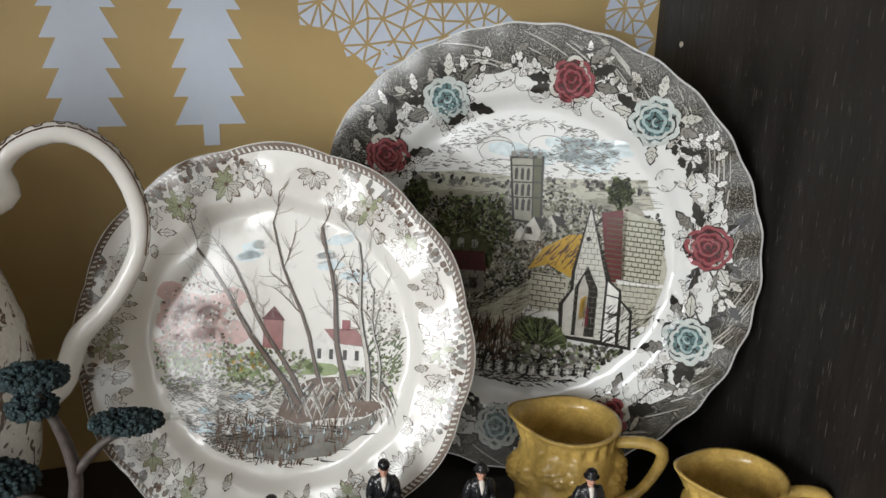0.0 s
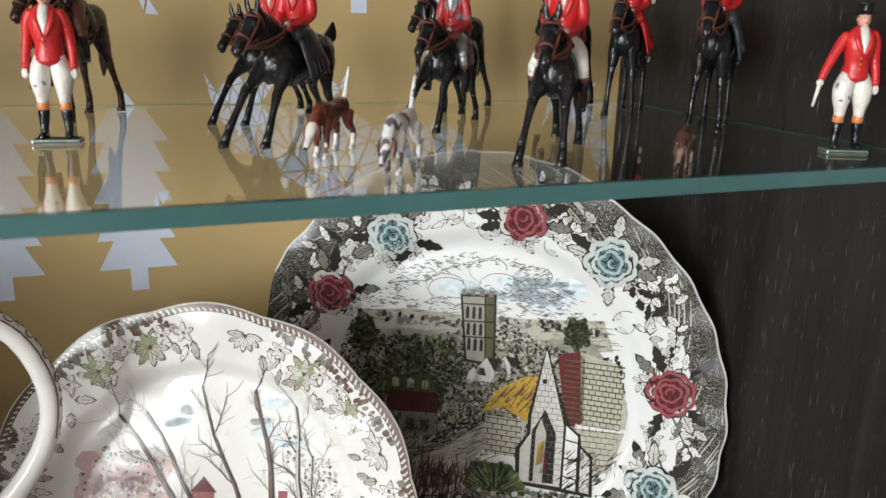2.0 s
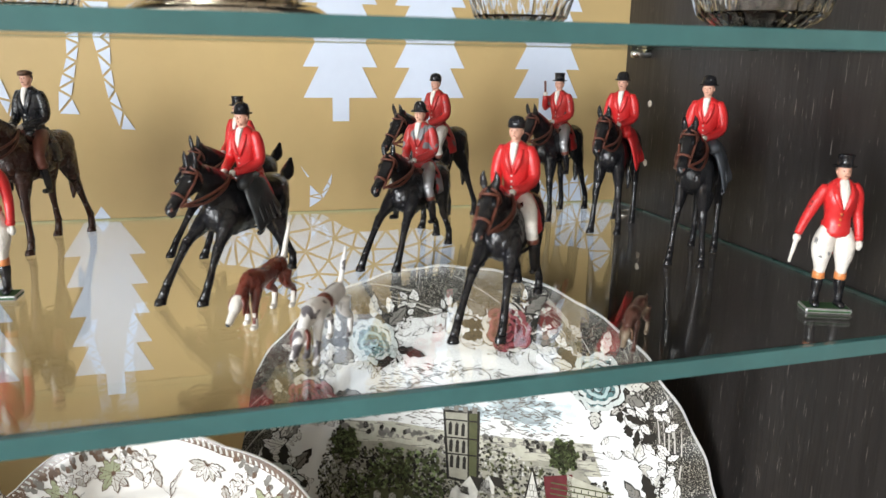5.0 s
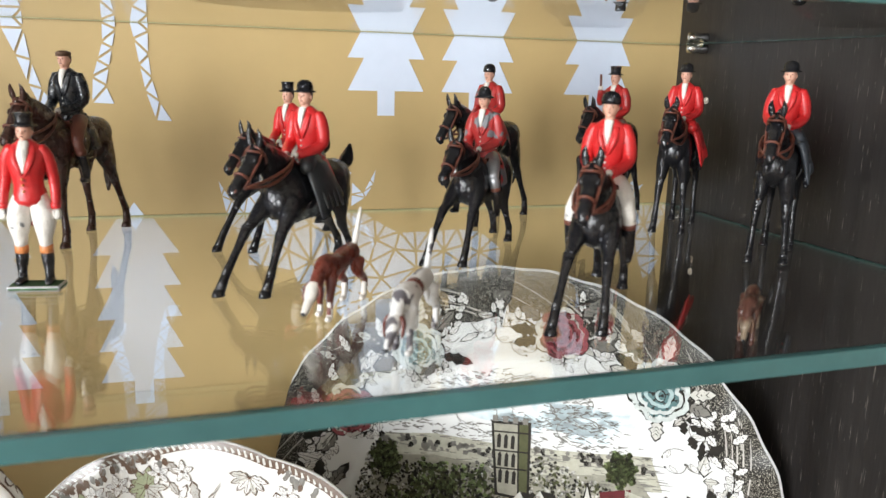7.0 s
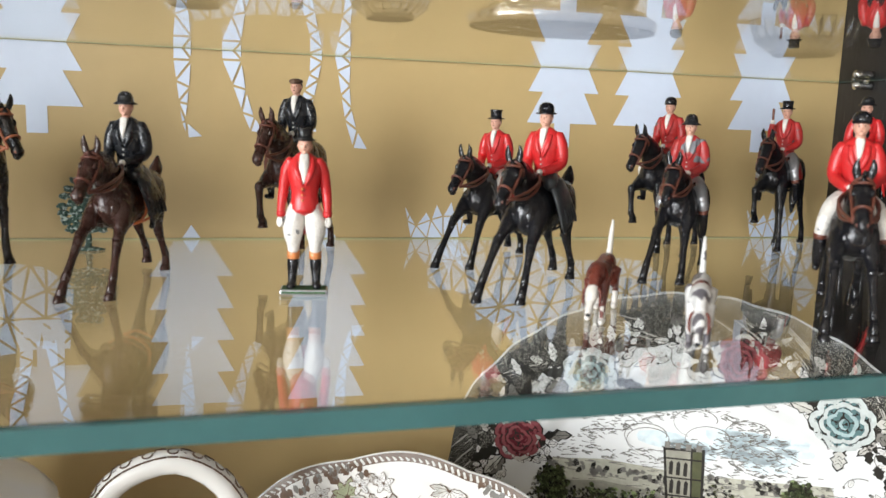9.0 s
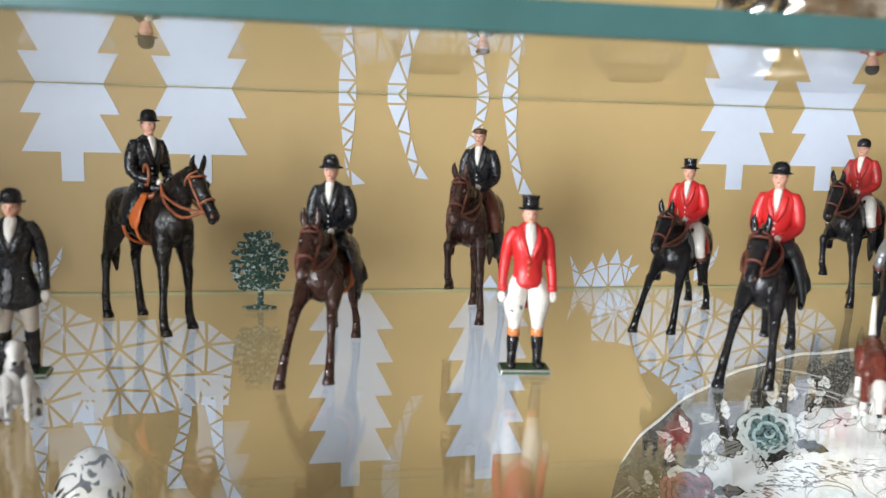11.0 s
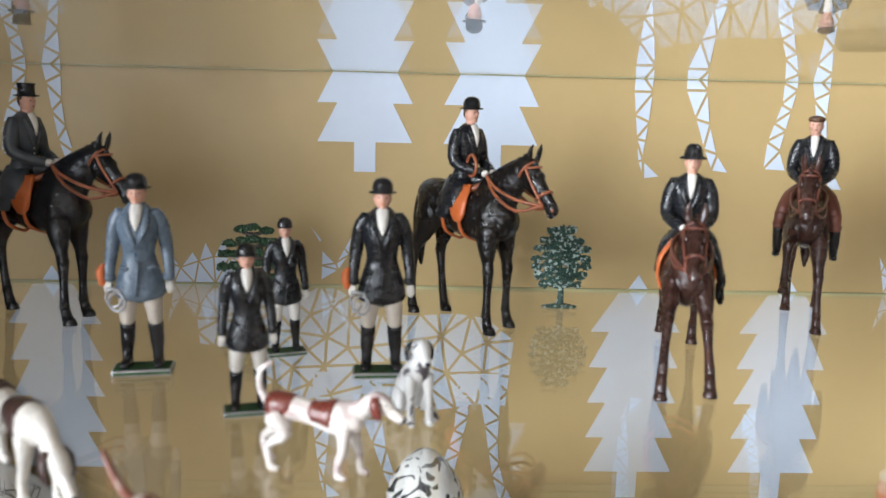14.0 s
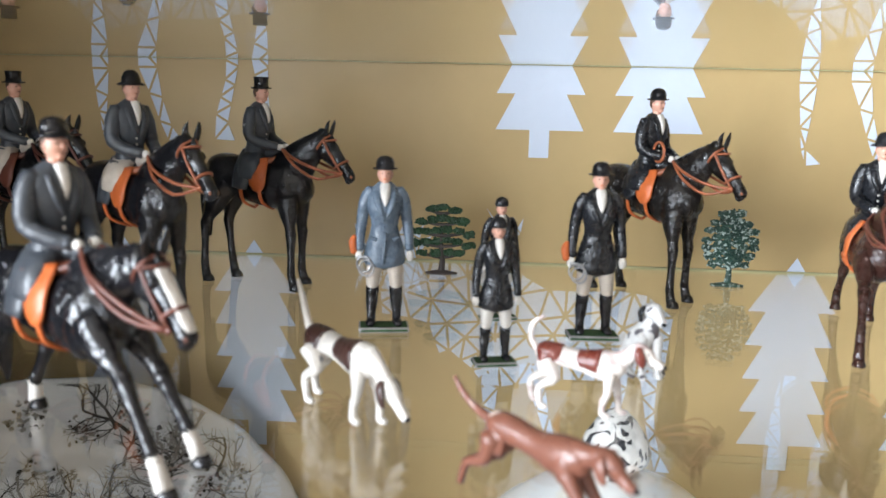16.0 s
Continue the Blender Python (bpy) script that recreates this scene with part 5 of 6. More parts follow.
art.shape([(-0.52, 0.24), (-0.3, 0.27), (0.1, 0.25), (0.45, 0.30), (0.58, 0.14), (0.6, -0.1), (0.45, -0.3), (0.0, -0.2), (-0.3, -0.42), (-0.5, -0.34), (-0.60, 0.0)], "khaki")
art.layer = 3
art.dabs(6200, land, ("ink", "ink", "ink", "olive", "olive", "grey", "khaki", "stone"), 0.0066, rng)
art.hatch(700, lambda x, y: well(x, y) and x < 0.05 and -0.42 < y < 0.2, "ink", 0.022, 0.005, 0.9, rng, 0.8)
for x, y, r in ((-0.16, 0.13, 0.115), (-0.49, 0.23, 0.065), (0.40, 0.31, 0.06), (-0.30, 0.14, 0.10), (-0.42, 0.02, 0.09), (-0.20, -0.02, 0.07)):
    art.layer = 4
    art.dabs(480, lambda px, py: math.hypot((px - x), (py - y) * 0.8) < r * (0.86 + 0.14 * math.sin(7 * math.atan2(py - y, px - x))), ("green", "ink", "olive", "green", "olive", "ink", "moss"), 0.0075, rng, (x - r, x + r, y - r * 1.3, y + r * 1.3))
# tower
art.layer = 6
art.shape([(-0.085, 0.435), (0.065, 0.445), (0.075, 0.14), (-0.055, 0.15)], "ink")
art.layer = 7
art.shape([(-0.075, 0.425), (0.015, 0.43), (0.03, 0.155), (-0.045, 0.16)], "khaki")
art.shape([(0.022, 0.43), (0.055, 0.435), (0.066, 0.15), (0.036, 0.155)], "olive")
art.layer = 8
for k in range(4):
    art.shape([(-0.08 + 0.038 * k, 0.433), (-0.06 + 0.038 * k, 0.434), (-0.06 + 0.038 * k, 0.458), (-0.08 + 0.038 * k, 0.457)], "grey")
for row, z in enumerate((0.335, 0.265, 0.20)):
    for k in range(3):
        art.shape([(-0.058 + 0.026 * k + 0.006 * row, z), (-0.044 + 0.026 * k + 0.006 * row, z), (-0.044 + 0.026 * k + 0.006 * row, z + 0.045), (-0.051 + 0.026 * k + 0.006 * row, z + 0.055), (-0.058 + 0.026 * k + 0.006 * row, z + 0.045)], "ink")
for z in (0.395, 0.322, 0.255):
    art.stroke([(-0.075, z), (0.06, z + 0.006)], 0.006, "ink", 1)
# cottages below the tower
for x, y, s in ((0.06, 0.12, 0.07), (0.13, 0.15, 0.05), (0.0, 0.10, 0.04)):
    art.shape([(x - s, y - s * 0.7), (x - s * 0.9, y), (x - s * 0.3, y + s * 0.8), (x + s * 0.2, y), (x + s * 0.2, y - s * 0.7)], "stone")
    art.shape([(x - s * 0.3, y + s * 0.82), (x + s * 0.8, y + s * 0.7), (x + s * 1.0, y - s * 0.1), (x + s * 0.2, y)], "ink")
# house with a red roof
art.shape([(-0.38, 0.06), (-0.20, 0.075), (-0.15, 0.0), (-0.38, -0.02)], "olive")
art.shape([(-0.38, -0.01), (-0.17, 0.0), (-0.155, -0.09), (-0.38, -0.10)], "roof")
art.shape([(-0.38, -0.10), (-0.165, -0.09), (-0.16, -0.19), (-0.38, -0.20)], "grey")
for k in range(3):
    art.shape([(-0.36 + 0.065 * k, -0.18), (-0.325 + 0.065 * k, -0.18), (-0.325 + 0.065 * k, -0.125), (-0.36 + 0.065 * k, -0.125)], "ink")
    art.shape([(-0.36 + 0.065 * k, 0.01), (-0.33 + 0.065 * k, 0.01), (-0.33 + 0.065 * k, 0.045), (-0.345 + 0.065 * k, 0.055), (-0.36 + 0.065 * k, 0.045)], "stone")
art.layer = 9
for k in range(9):
    art.stroke([(-0.37, -0.012 - 0.010 * k), (-0.165, -0.004 - 0.010 * k)], 0.004, "ink", 1)
art.hatch(60, lambda x, y: -0.37 < x < -0.19 and -0.20 < y < 0.06, "ink", 0.03, 0.005, 1.4, rng, 0.15)
# lane
art.layer = 8
art.shape([(-0.30, -0.34), (-0.10, -0.22), (0.05, -0.10), (0.10, -0.14), (0.02, -0.26), (-0.05, -0.40), (-0.30, -0.46)], "field")
art.hatch(120, lambda x, y: -0.32 < x < 0.08 and -0.44 < y < -0.12 and abs(y + 0.25 - 0.55 * x) < 0.12, "grey", 0.06, 0.004, 0.5, rng, 0.15)
art.hatch(60, lambda x, y: -0.30 < x < 0.02 and -0.30 < y < -0.12, "ink", 0.05, 0.006, 0.4, rng, 0.4)
# church: nave, roofs, gable front with porch
art.layer = 10
art.shape([(0.33, 0.22), (0.44, 0.245), (0.45, -0.08), (0.38, -0.08)], "roof")
art.shape([(0.42, 0.24), (0.57, 0.20), (0.625, 0.0), (0.62, -0.07), (0.44, -0.07)], "field")
art.shape([(0.42, -0.07), (0.62, -0.075), (0.57, -0.26), (0.44, -0.30)], "field")
art.layer = 11
for k in range(13):
    y = 0.19 - 0.022 * k
    art.stroke([(0.36, y + 0.01), (0.60, y)], 0.0055, "olive", 1)
    for j in range(9):
        x = 0.37 + 0.027 * j + (0.013 if k % 2 else 0)
        art.stroke([(x, y), (x, y - 0.02)], 0.003, "ink" if x > 0.43 else "roof", 1)
for k in range(8):
    art.stroke([(0.44, -0.09 - 0.024 * k), (0.60 - 0.008 * k, -0.09 - 0.024 * k)], 0.003, "ink", 1)
    for j in range(5):
        art.stroke([(0.45 + 0.032 * j + 0.016 * (k % 2), -0.09 - 0.024 * k), (0.45 + 0.032 * j + 0.016 * (k % 2), -0.112 - 0.024 * k)], 0.003, "grey", 1)
art.shape([(0.42, -0.065), (0.63, -0.07), (0.625, -0.085), (0.42, -0.085)], "white")
art.layer = 12
art.shape([(0.285, 0.255), (0.34, 0.08), (0.405, -0.09), (0.445, -0.11), (0.45, -0.16), (0.50, -0.20), (0.51, -0.38), (0.19, -0.36), (0.18, -0.20), (0.225, -0.14), (0.225, -0.05)], "ink")
art.layer = 13
art.shape([(0.285, 0.235), (0.33, 0.08), (0.375, -0.08), (0.375, -0.35), (0.205, -0.345), (0.20, -0.20), (0.24, -0.13), (0.24, -0.05)], "stone")
art.shape([(0.385, -0.08), (0.435, -0.12), (0.44, -0.36), (0.385, -0.355)], "white")
art.shape([(0.45, -0.17), (0.49, -0.21), (0.495, -0.365), (0.455, -0.36)], "stone")
art.layer = 14
for k in range(22):
    y = 0.18 - 0.024 * k
    w = min(0.085, 0.012 + (0.22 - y) * 0.28)
    art.stroke([(0.29 - w * 0.6, y), (0.29 + w, y)], 0.0028, "grey", 1)
    for j in range(3):
        x = 0.29 - w * 0.5 + w * 1.4 * (j + 0.5 * (k % 2)) / 3
        art.stroke([(x, y), (x, y - 0.022)], 0.0028, "grey", 1)
art.shape([(0.245, -0.34), (0.345, -0.34), (0.345, -0.12), (0.295, -0.02), (0.245, -0.12)], "ink")
art.layer = 15
art.shape([(0.262, -0.34), (0.30, -0.34), (0.305, -0.12), (0.28, -0.06), (0.262, -0.12)], "pale")
art.shape([(0.27, -0.27), (0.305, -0.25), (0.30, -0.15), (0.275, -0.17)], "yellow")
art.shape([(0.29, -0.30), (0.315, -0.29), (0.31, -0.20), (0.295, -0.21)], "rose")
art.blob(0.285, 0.10, 0.012, "ink", 6, 1, 0, 0.1, rng)
for y in (-0.14, -0.22, -0.30):
    art.stroke([(0.385, y), (0.44, y - 0.01)], 0.006, "ink", 1)
# haystack and garden wall
art.layer = 11
art.shape([(0.03, -0.06), (0.09, 0.04), (0.20, 0.11), (0.28, 0.12), (0.25, -0.02), (0.22, -0.08), (0.12, -0.03)], "yellow")
art.layer = 12
art.hatch(130, lambda x, y: 0.05 < x < 0.25 and -0.05 < y < 0.10 and y < 0.06 + 0.35 * (x - 0.08), "brown", 0.05, 0.006, 0.9, rng, 0.3)
art.layer = 11
art.shape([(0.05, -0.07), (0.22, -0.08), (0.20, -0.24), (0.05, -0.24)], "field")
art.layer = 12
for k in range(7):
    art.stroke([(0.05, -0.08 - 0.024 * k), (0.20, -0.085 - 0.024 * k)], 0.004, "ink", 1)
    for j in range(4):
        art.stroke([(0.06 + 0.04 * j + 0.02 * (k % 2), -0.08 - 0.024 * k), (0.06 + 0.04 * j + 0.02 * (k % 2), -0.10 - 0.024 * k)], 0.004, "ink", 1)
# grasses, bush and the low fence in front
art.layer = 13
art.hatch(260, lambda x, y: -0.36 < x < 0.03 and -0.52 < y < -0.34 and well(x, y), "brown", 0.07, 0.008, 1.45, rng, 0.35)
art.hatch(120, lambda x, y: -0.36 < x < 0.03 and -0.52 < y < -0.34 and well(x, y), "ink", 0.06, 0.006, 1.5, rng, 0.4)
art.dabs(520, lambda x, y: well(x, y) and 0.0 < x < 0.56 and -0.50 < y < -0.28 and not (0.17 < x < 0.52 and y > -0.38), ("ink", "olive", "khaki", "grey", "moss"), 0.010, rng)
art.blob(0.10, -0.37, 0.125, "green", 12, 0.8, 0, 0.1, rng)
art.layer = 14
for k in range(150):
    a = rng.uniform(0.1, 3.0)
    r = rng.uniform(0.03, 0.10)
    x, y = 0.10 + r * math.cos(a), -0.43 + r * math.sin(a) * 1.2
    art.stroke([(x, y), (x + 0.05 * math.cos(a), y + 0.05 * math.sin(a))], 0.007, rng.choice(("moss", "ink", "green")))
art.shape([(-0.34, -0.50), (0.0, -0.52), (0.37, -0.46), (0.36, -0.49), (0.15, -0.58), (-0.1, -0.60), (-0.28, -0.54)], "pale")
art.layer = 15
art.hatch(420, lambda x, y: well(x, y) and y < -0.44 - 0.12 * abs(x), "ink", 0.030, 0.006, 0.1, rng, 0.5)
for k in range(26):
    x = -0.30 + 0.026 * k
    y = -0.50 + 0.09 * (x - 0.0) ** 2 + 0.04 * x
    art.stroke([(x, y - 0.05), (x + 0.003, y)], 0.014, "white" if k % 2 else "ink", 0.8)
art.dabs(170, lambda x, y: -0.05 < x < 0.4 and -0.50 < y < -0.40 and well(x, y), ("ink", "grey", "stone"), 0.012, rng)
art.hatch(110, lambda x, y: 0.36 < x < 0.58 and -0.42 < y < -0.20 and well(x, y), "ink", 0.05, 0.005, 0.8, rng, 0.2)
art.put("church_scene", church_plate, "engraved village scene with tower, church and haystack")

# the smaller plate with a winter river scene
rng = random.Random(23)
R1 = 0.1080
edge1 = lambda a: 0.988 + 0.013 * abs(math.cos(6 * a)) ** 0.8 + 0.005 * math.cos(12 * a)
flute1 = lambda q, a: 0.0012 * smooth_step(0.58, 0.78, q) * (1 - smooth_step(0.82, 1.0, q)) * math.cos(12 * a)
river_plate, h1 = plate(R1, edge1, flute1, 0.665, M["china"], (-0.2782, -0.0969, 1.1060), (-0.374, -0.888, 0.268),
                        "cream scalloped plate printed with leaves and a river scene", -0.0055, 0.0065)
ring_band("border_band", R1, h1, edge1, lambda a: 0.958, lambda a: 0.994, INK_MATS[INKS.index("brown")], river_plate, "brown printed edge band")
art = Print(R1, h1)
art.layer = 1
for k in range(220):
    a = 2 * math.pi * k / 220
    r = edge1(a)
    art.stroke([(r * 0.963 * math.cos(a), r * 0.963 * math.sin(a)), (r * 0.988 * math.cos(a + 0.014), r * 0.988 * math.sin(a + 0.014))], 0.012, "stone", 0.7)
for a0 in (2.05, 0.85, -0.1, -1.2, -2.2, 3.05):
    # a shaded ground under the flowers, then flowers and leaves hanging inwards
    for k in range(60):
        a, r = a0 + rng.uniform(-0.42, 0.42), rng.uniform(0.905, 0.955)
        art.layer = 1
        if abs(a - a0) < 0.42 - (0.95 - r) * 3:
            art.blob(r * math.cos(a), r * math.sin(a), 0.018, rng.choice(("brown", "grey")), 6, 0.7, a, 0.3, rng)
    art.layer = 3
    for k in range(18):
        a, r = a0 + (k - 8.5) * 0.05 + rng.uniform(-0.03, 0.03), rng.uniform(0.78, 0.92)
        art.leaf(r * math.cos(a), r * math.sin(a), rng.uniform(0.06, 0.10), rng.uniform(0.016, 0.026), a + math.pi + rng.uniform(-0.9, 0.9), rng.choice(("white", "stone", "pale")), "brown")
    art.layer = 5
    for q in (-0.16, 0.15):
        a, r = a0 + q, 0.83
        for k in range(9):
            t = 2 * math.pi * k / 9
            art.leaf(r * math.cos(a), r * math.sin(a), rng.uniform(0.07, 0.10), 0.022, t, rng.choice(("sage", "sage", "stone", "stone")), "brown")
    art.layer = 8
    for q in (-0.36, -0.24, -0.04, 0.08, 0.32):
        a, r = a0 + q, 0.87
        for k in range(5):
            art.leaf(r * math.cos(a), r * math.sin(a), 0.052, 0.015, a + 2 * math.pi * k / 5, "white", "brown")
        art.blob(r * math.cos(a), r * math.sin(a), 0.010, "yellow", 6, 1, 0, 0.1, rng)
    a1 = a0 + 0.52
    for k in range(7):
        art.leaf(0.88 * math.cos(a1), 0.88 * math.sin(a1), 0.085, 0.019, a1 + math.pi + (k - 3) * 0.5, rng.choice(("white", "stone")), "brown")
art.put("leaf_border", river_plate, "printed flowers and green leaves round the rim")

art = Print(R1, h1)
well1 = lambda x, y: x * x + y * y < 0.40
art.layer = 0
for k in range(16):
    art.blob(rng.uniform(-0.35, 0.45), rng.uniform(0.36, 0.60), rng.uniform(0.04, 0.08), rng.choice(("mist", "mist", "white")), 10, 0.4, 0.2, 0.2, rng)
for k in range(26):
    x, y = rng.uniform(-0.56, -0.22), rng.uniform(-0.08, 0.24)
    art.blob(x, y, rng.uniform(0.05, 0.09), "pink", 9, 0.8, 0, 0.2, rng)
art.layer = 2
art.dabs(620, lambda x, y: -0.60 < x < -0.20 and -0.14 < y < 0.34 - 0.4 * abs(x + 0.42) and well1(x, y), ("pale", "pale", "pink", "brown", "white"), 0.0075, rng)
for k in range(16):
    art.blob(rng.uniform(-0.55, 0.55), rng.uniform(-0.20, -0.08), rng.uniform(0.05, 0.09), rng.choice(("moss", "moss", "stone")), 9, 0.5, 0, 0.2, rng)
art.layer = 3
art.dabs(1100, lambda x, y: well1(x, y) and -0.24 < y < -0.02 and (x < 0.15 or x > 0.40), ("green", "moss", "brown", "pale", "moss", "white"), 0.0085, rng)
art.dabs(260, lambda x, y: well1(x, y) and 0.36 < x and 0.05 < y < 0.40 and math.sin(14 * x) * math.sin(11 * y) > -0.1, ("pale", "brown", "pale"), 0.0065, rng)
art.dabs(60, lambda x, y: -0.35 < x < -0.05 and -0.14 < y < -0.06, ("yellow", "moss"), 0.014, rng)
art.hatch(150, lambda x, y: well1(x, y) and x > 0.46 and -0.14 < y < 0.10, "green", 0.03, 0.010, 0.8, rng, 0.6)
# houses
art.layer = 5
art.shape([(0.18, -0.08), (0.18, 0.02), (0.24, 0.09), (0.30, 0.02), (0.46, 0.02), (0.46, -0.09)], "white")
art.shape([(0.24, 0.09), (0.40, 0.10), (0.47, 0.01), (0.30, 0.02)], "roof_pale")
art.shape([(0.33, 0.09), (0.37, 0.09), (0.37, 0.14), (0.33, 0.14)], "rose_light")
art.shape([(-0.07, -0.02), (0.03, -0.03), (0.03, 0.13), (-0.02, 0.18), (-0.07, 0.13)], "roof_pale")
art.layer = 6
for x in (0.21, 0.27, 0.34, 0.40):
    art.shape([(x, -0.06), (x + 0.02, -0.06), (x + 0.02, -0.01), (x, -0.01)], "ink")
art.shape([(-0.08, 0.12), (0.04, 0.12), (-0.02, 0.19)], "roof")
# river
art.layer = 4
for k in range(26):
    art.blob(rng.uniform(-0.55, 0.05), rng.uniform(-0.48, -0.24), rng.uniform(0.03, 0.06), rng.choice(("sky", "white", "stone")), 8, 0.4, 0, 0.2, rng)
art.layer = 5
art.hatch(760, lambda x, y: well1(x, y) and -0.60 < y < -0.20 and x < 0.14, "grey", 0.035, 0.006, 0.0, rng, 0.7)
art.hatch(420, lambda x, y: well1(x, y) and -0.60 < y < -0.24 and x < 0.12, "brown", 0.025, 0.005, 0.1, rng, 0.9)
art.shape([(-0.28, -0.50), (0.05, -0.40), (0.45, -0.42), (0.56, -0.30), (0.50, -0.40), (0.30, -0.55), (0.0, -0.60)], "grey")
art.layer = 6
art.hatch(330, lambda x, y: well1(x, y) and y < -0.38 and x > -0.3, "brown", 0.045, 0.007, 1.5, rng, 0.3)
art.hatch(120, lambda x, y: well1(x, y) and y < -0.40, "ink", 0.06, 0.005, 0.05, rng, 0.2)
art.hatch(60, lambda x, y: well1(x, y) and y < -0.36 and x > -0.2, "sky", 0.04, 0.008, 1.5, rng, 0.2)
# bank, roots and bare trees
art.layer = 7
art.shape([(0.02, -0.36), (0.06, -0.22), (0.20, -0.16), (0.40, -0.14), (0.58, -0.18), (0.57, -0.28), (0.46, -0.34), (0.28, -0.36), (0.12, -0.40)], "brown")
art.layer = 8
for k in range(120):
    x = rng.uniform(0.03, 0.56)
    y = rng.uniform(-0.26, -0.14)
    d = rng.choice((-1, 1)) * rng.uniform(0.02, 0.10)
    art.stroke([(x, y), (x + d * 0.6, y - 0.05), (x + d, y - 0.12)], 0.009, rng.choice(("stone", "ink", "brown", "pale", "white")))
art.layer = 9
for (x0, y0), (x1, y1), w in (((0.12, -0.30), (-0.42, 0.46), 0.050), ((0.14, -0.26), (-0.30, 0.48), 0.036), ((0.24, -0.18), (-0.05, 0.61), 0.030),
                              ((0.36, -0.22), (0.22, 0.60), 0.046), ((0.48, -0.26), (0.39, 0.53), 0.042), ((0.54, -0.24), (0.47, 0.30), 0.026)):
    pts = [(x0 + (x1 - x0) * t / 7 + 0.012 * math.sin(5 * t + x0 * 20), y0 + (y1 - y0) * t / 7) for t in range(8)]
    w *= 0.62
    art.stroke(pts, w * 1.25, "ink", 0.35)
    art.layer = 10
    art.stroke([(x - w * 0.12, y) for x, y in pts], w * 0.75, "pale" if x0 > 0.45 else "brown", 0.35)
    art.layer = 9
    way = math.atan2(y1 - y0, x1 - x0)
    for x, y in pts[3:]:
        art.limb(x, y, rng.uniform(0.10, 0.19), way + rng.choice((-1, 1)) * rng.uniform(0.25, 0.7), 0.0055, 1, rng, rng.choice(("brown", "grey", "pale")))
art.put("river_scene", river_plate, "engraved river scene with bare trees and cottages")

# the grey plate with a print of branching trees
rng = random.Random(31)
R3 = 0.130
edge3 = lambda a: 1.0 + 0.003 * math.cos(24 * a)
grey_plate, h3 = plate(R3, edge3, lambda q, a: 0.0, 0.66, M["china_grey"], (-0.6960, -0.0820, 1.1225), (0.61, -0.785, 0.117),
                       "pale grey plate printed with branching dark trees")
art = Print(R3, h3)
for k in range(150):
    art.layer = 9 + k % 3
    x, y = rng.uniform(-0.9, 0.9), rng.uniform(-0.35, 0.85)
    if x * x + y * y < 0.76:
        art.limb(x, y, rng.uniform(0.12, 0.20), 1.57 + rng.uniform(-0.9, 0.9), 0.012, 2, rng, rng.choice(("grey", "ink", "ink")), 0.4)
art.layer = 12
for k in range(90):
    a, r = rng.uniform(-0.5, 3.7), rng.uniform(0.35, 0.93)
    cx, cy = r * math.cos(a), r * math.sin(a)
    art.dabs(22, lambda x, y: math.hypot(x - cx, y - cy) < 0.06, ("ink", "grey", "grey"), 0.007, rng, (cx - 0.06, cx + 0.06, cy - 0.06, cy + 0.06))
art.hatch(420, lambda x, y: x * x + y * y < 0.8 and math.sin(6 * y + 2 * x) > 0.1, "grey", 0.10, 0.004, 0.15, rng, 0.25, (-0.9, 0.9, -0.3, 0.9))
art.put("tree_print", grey_plate, "dark grey printed trees")

# ---- jugs, pot and toy tree on the lower board ----


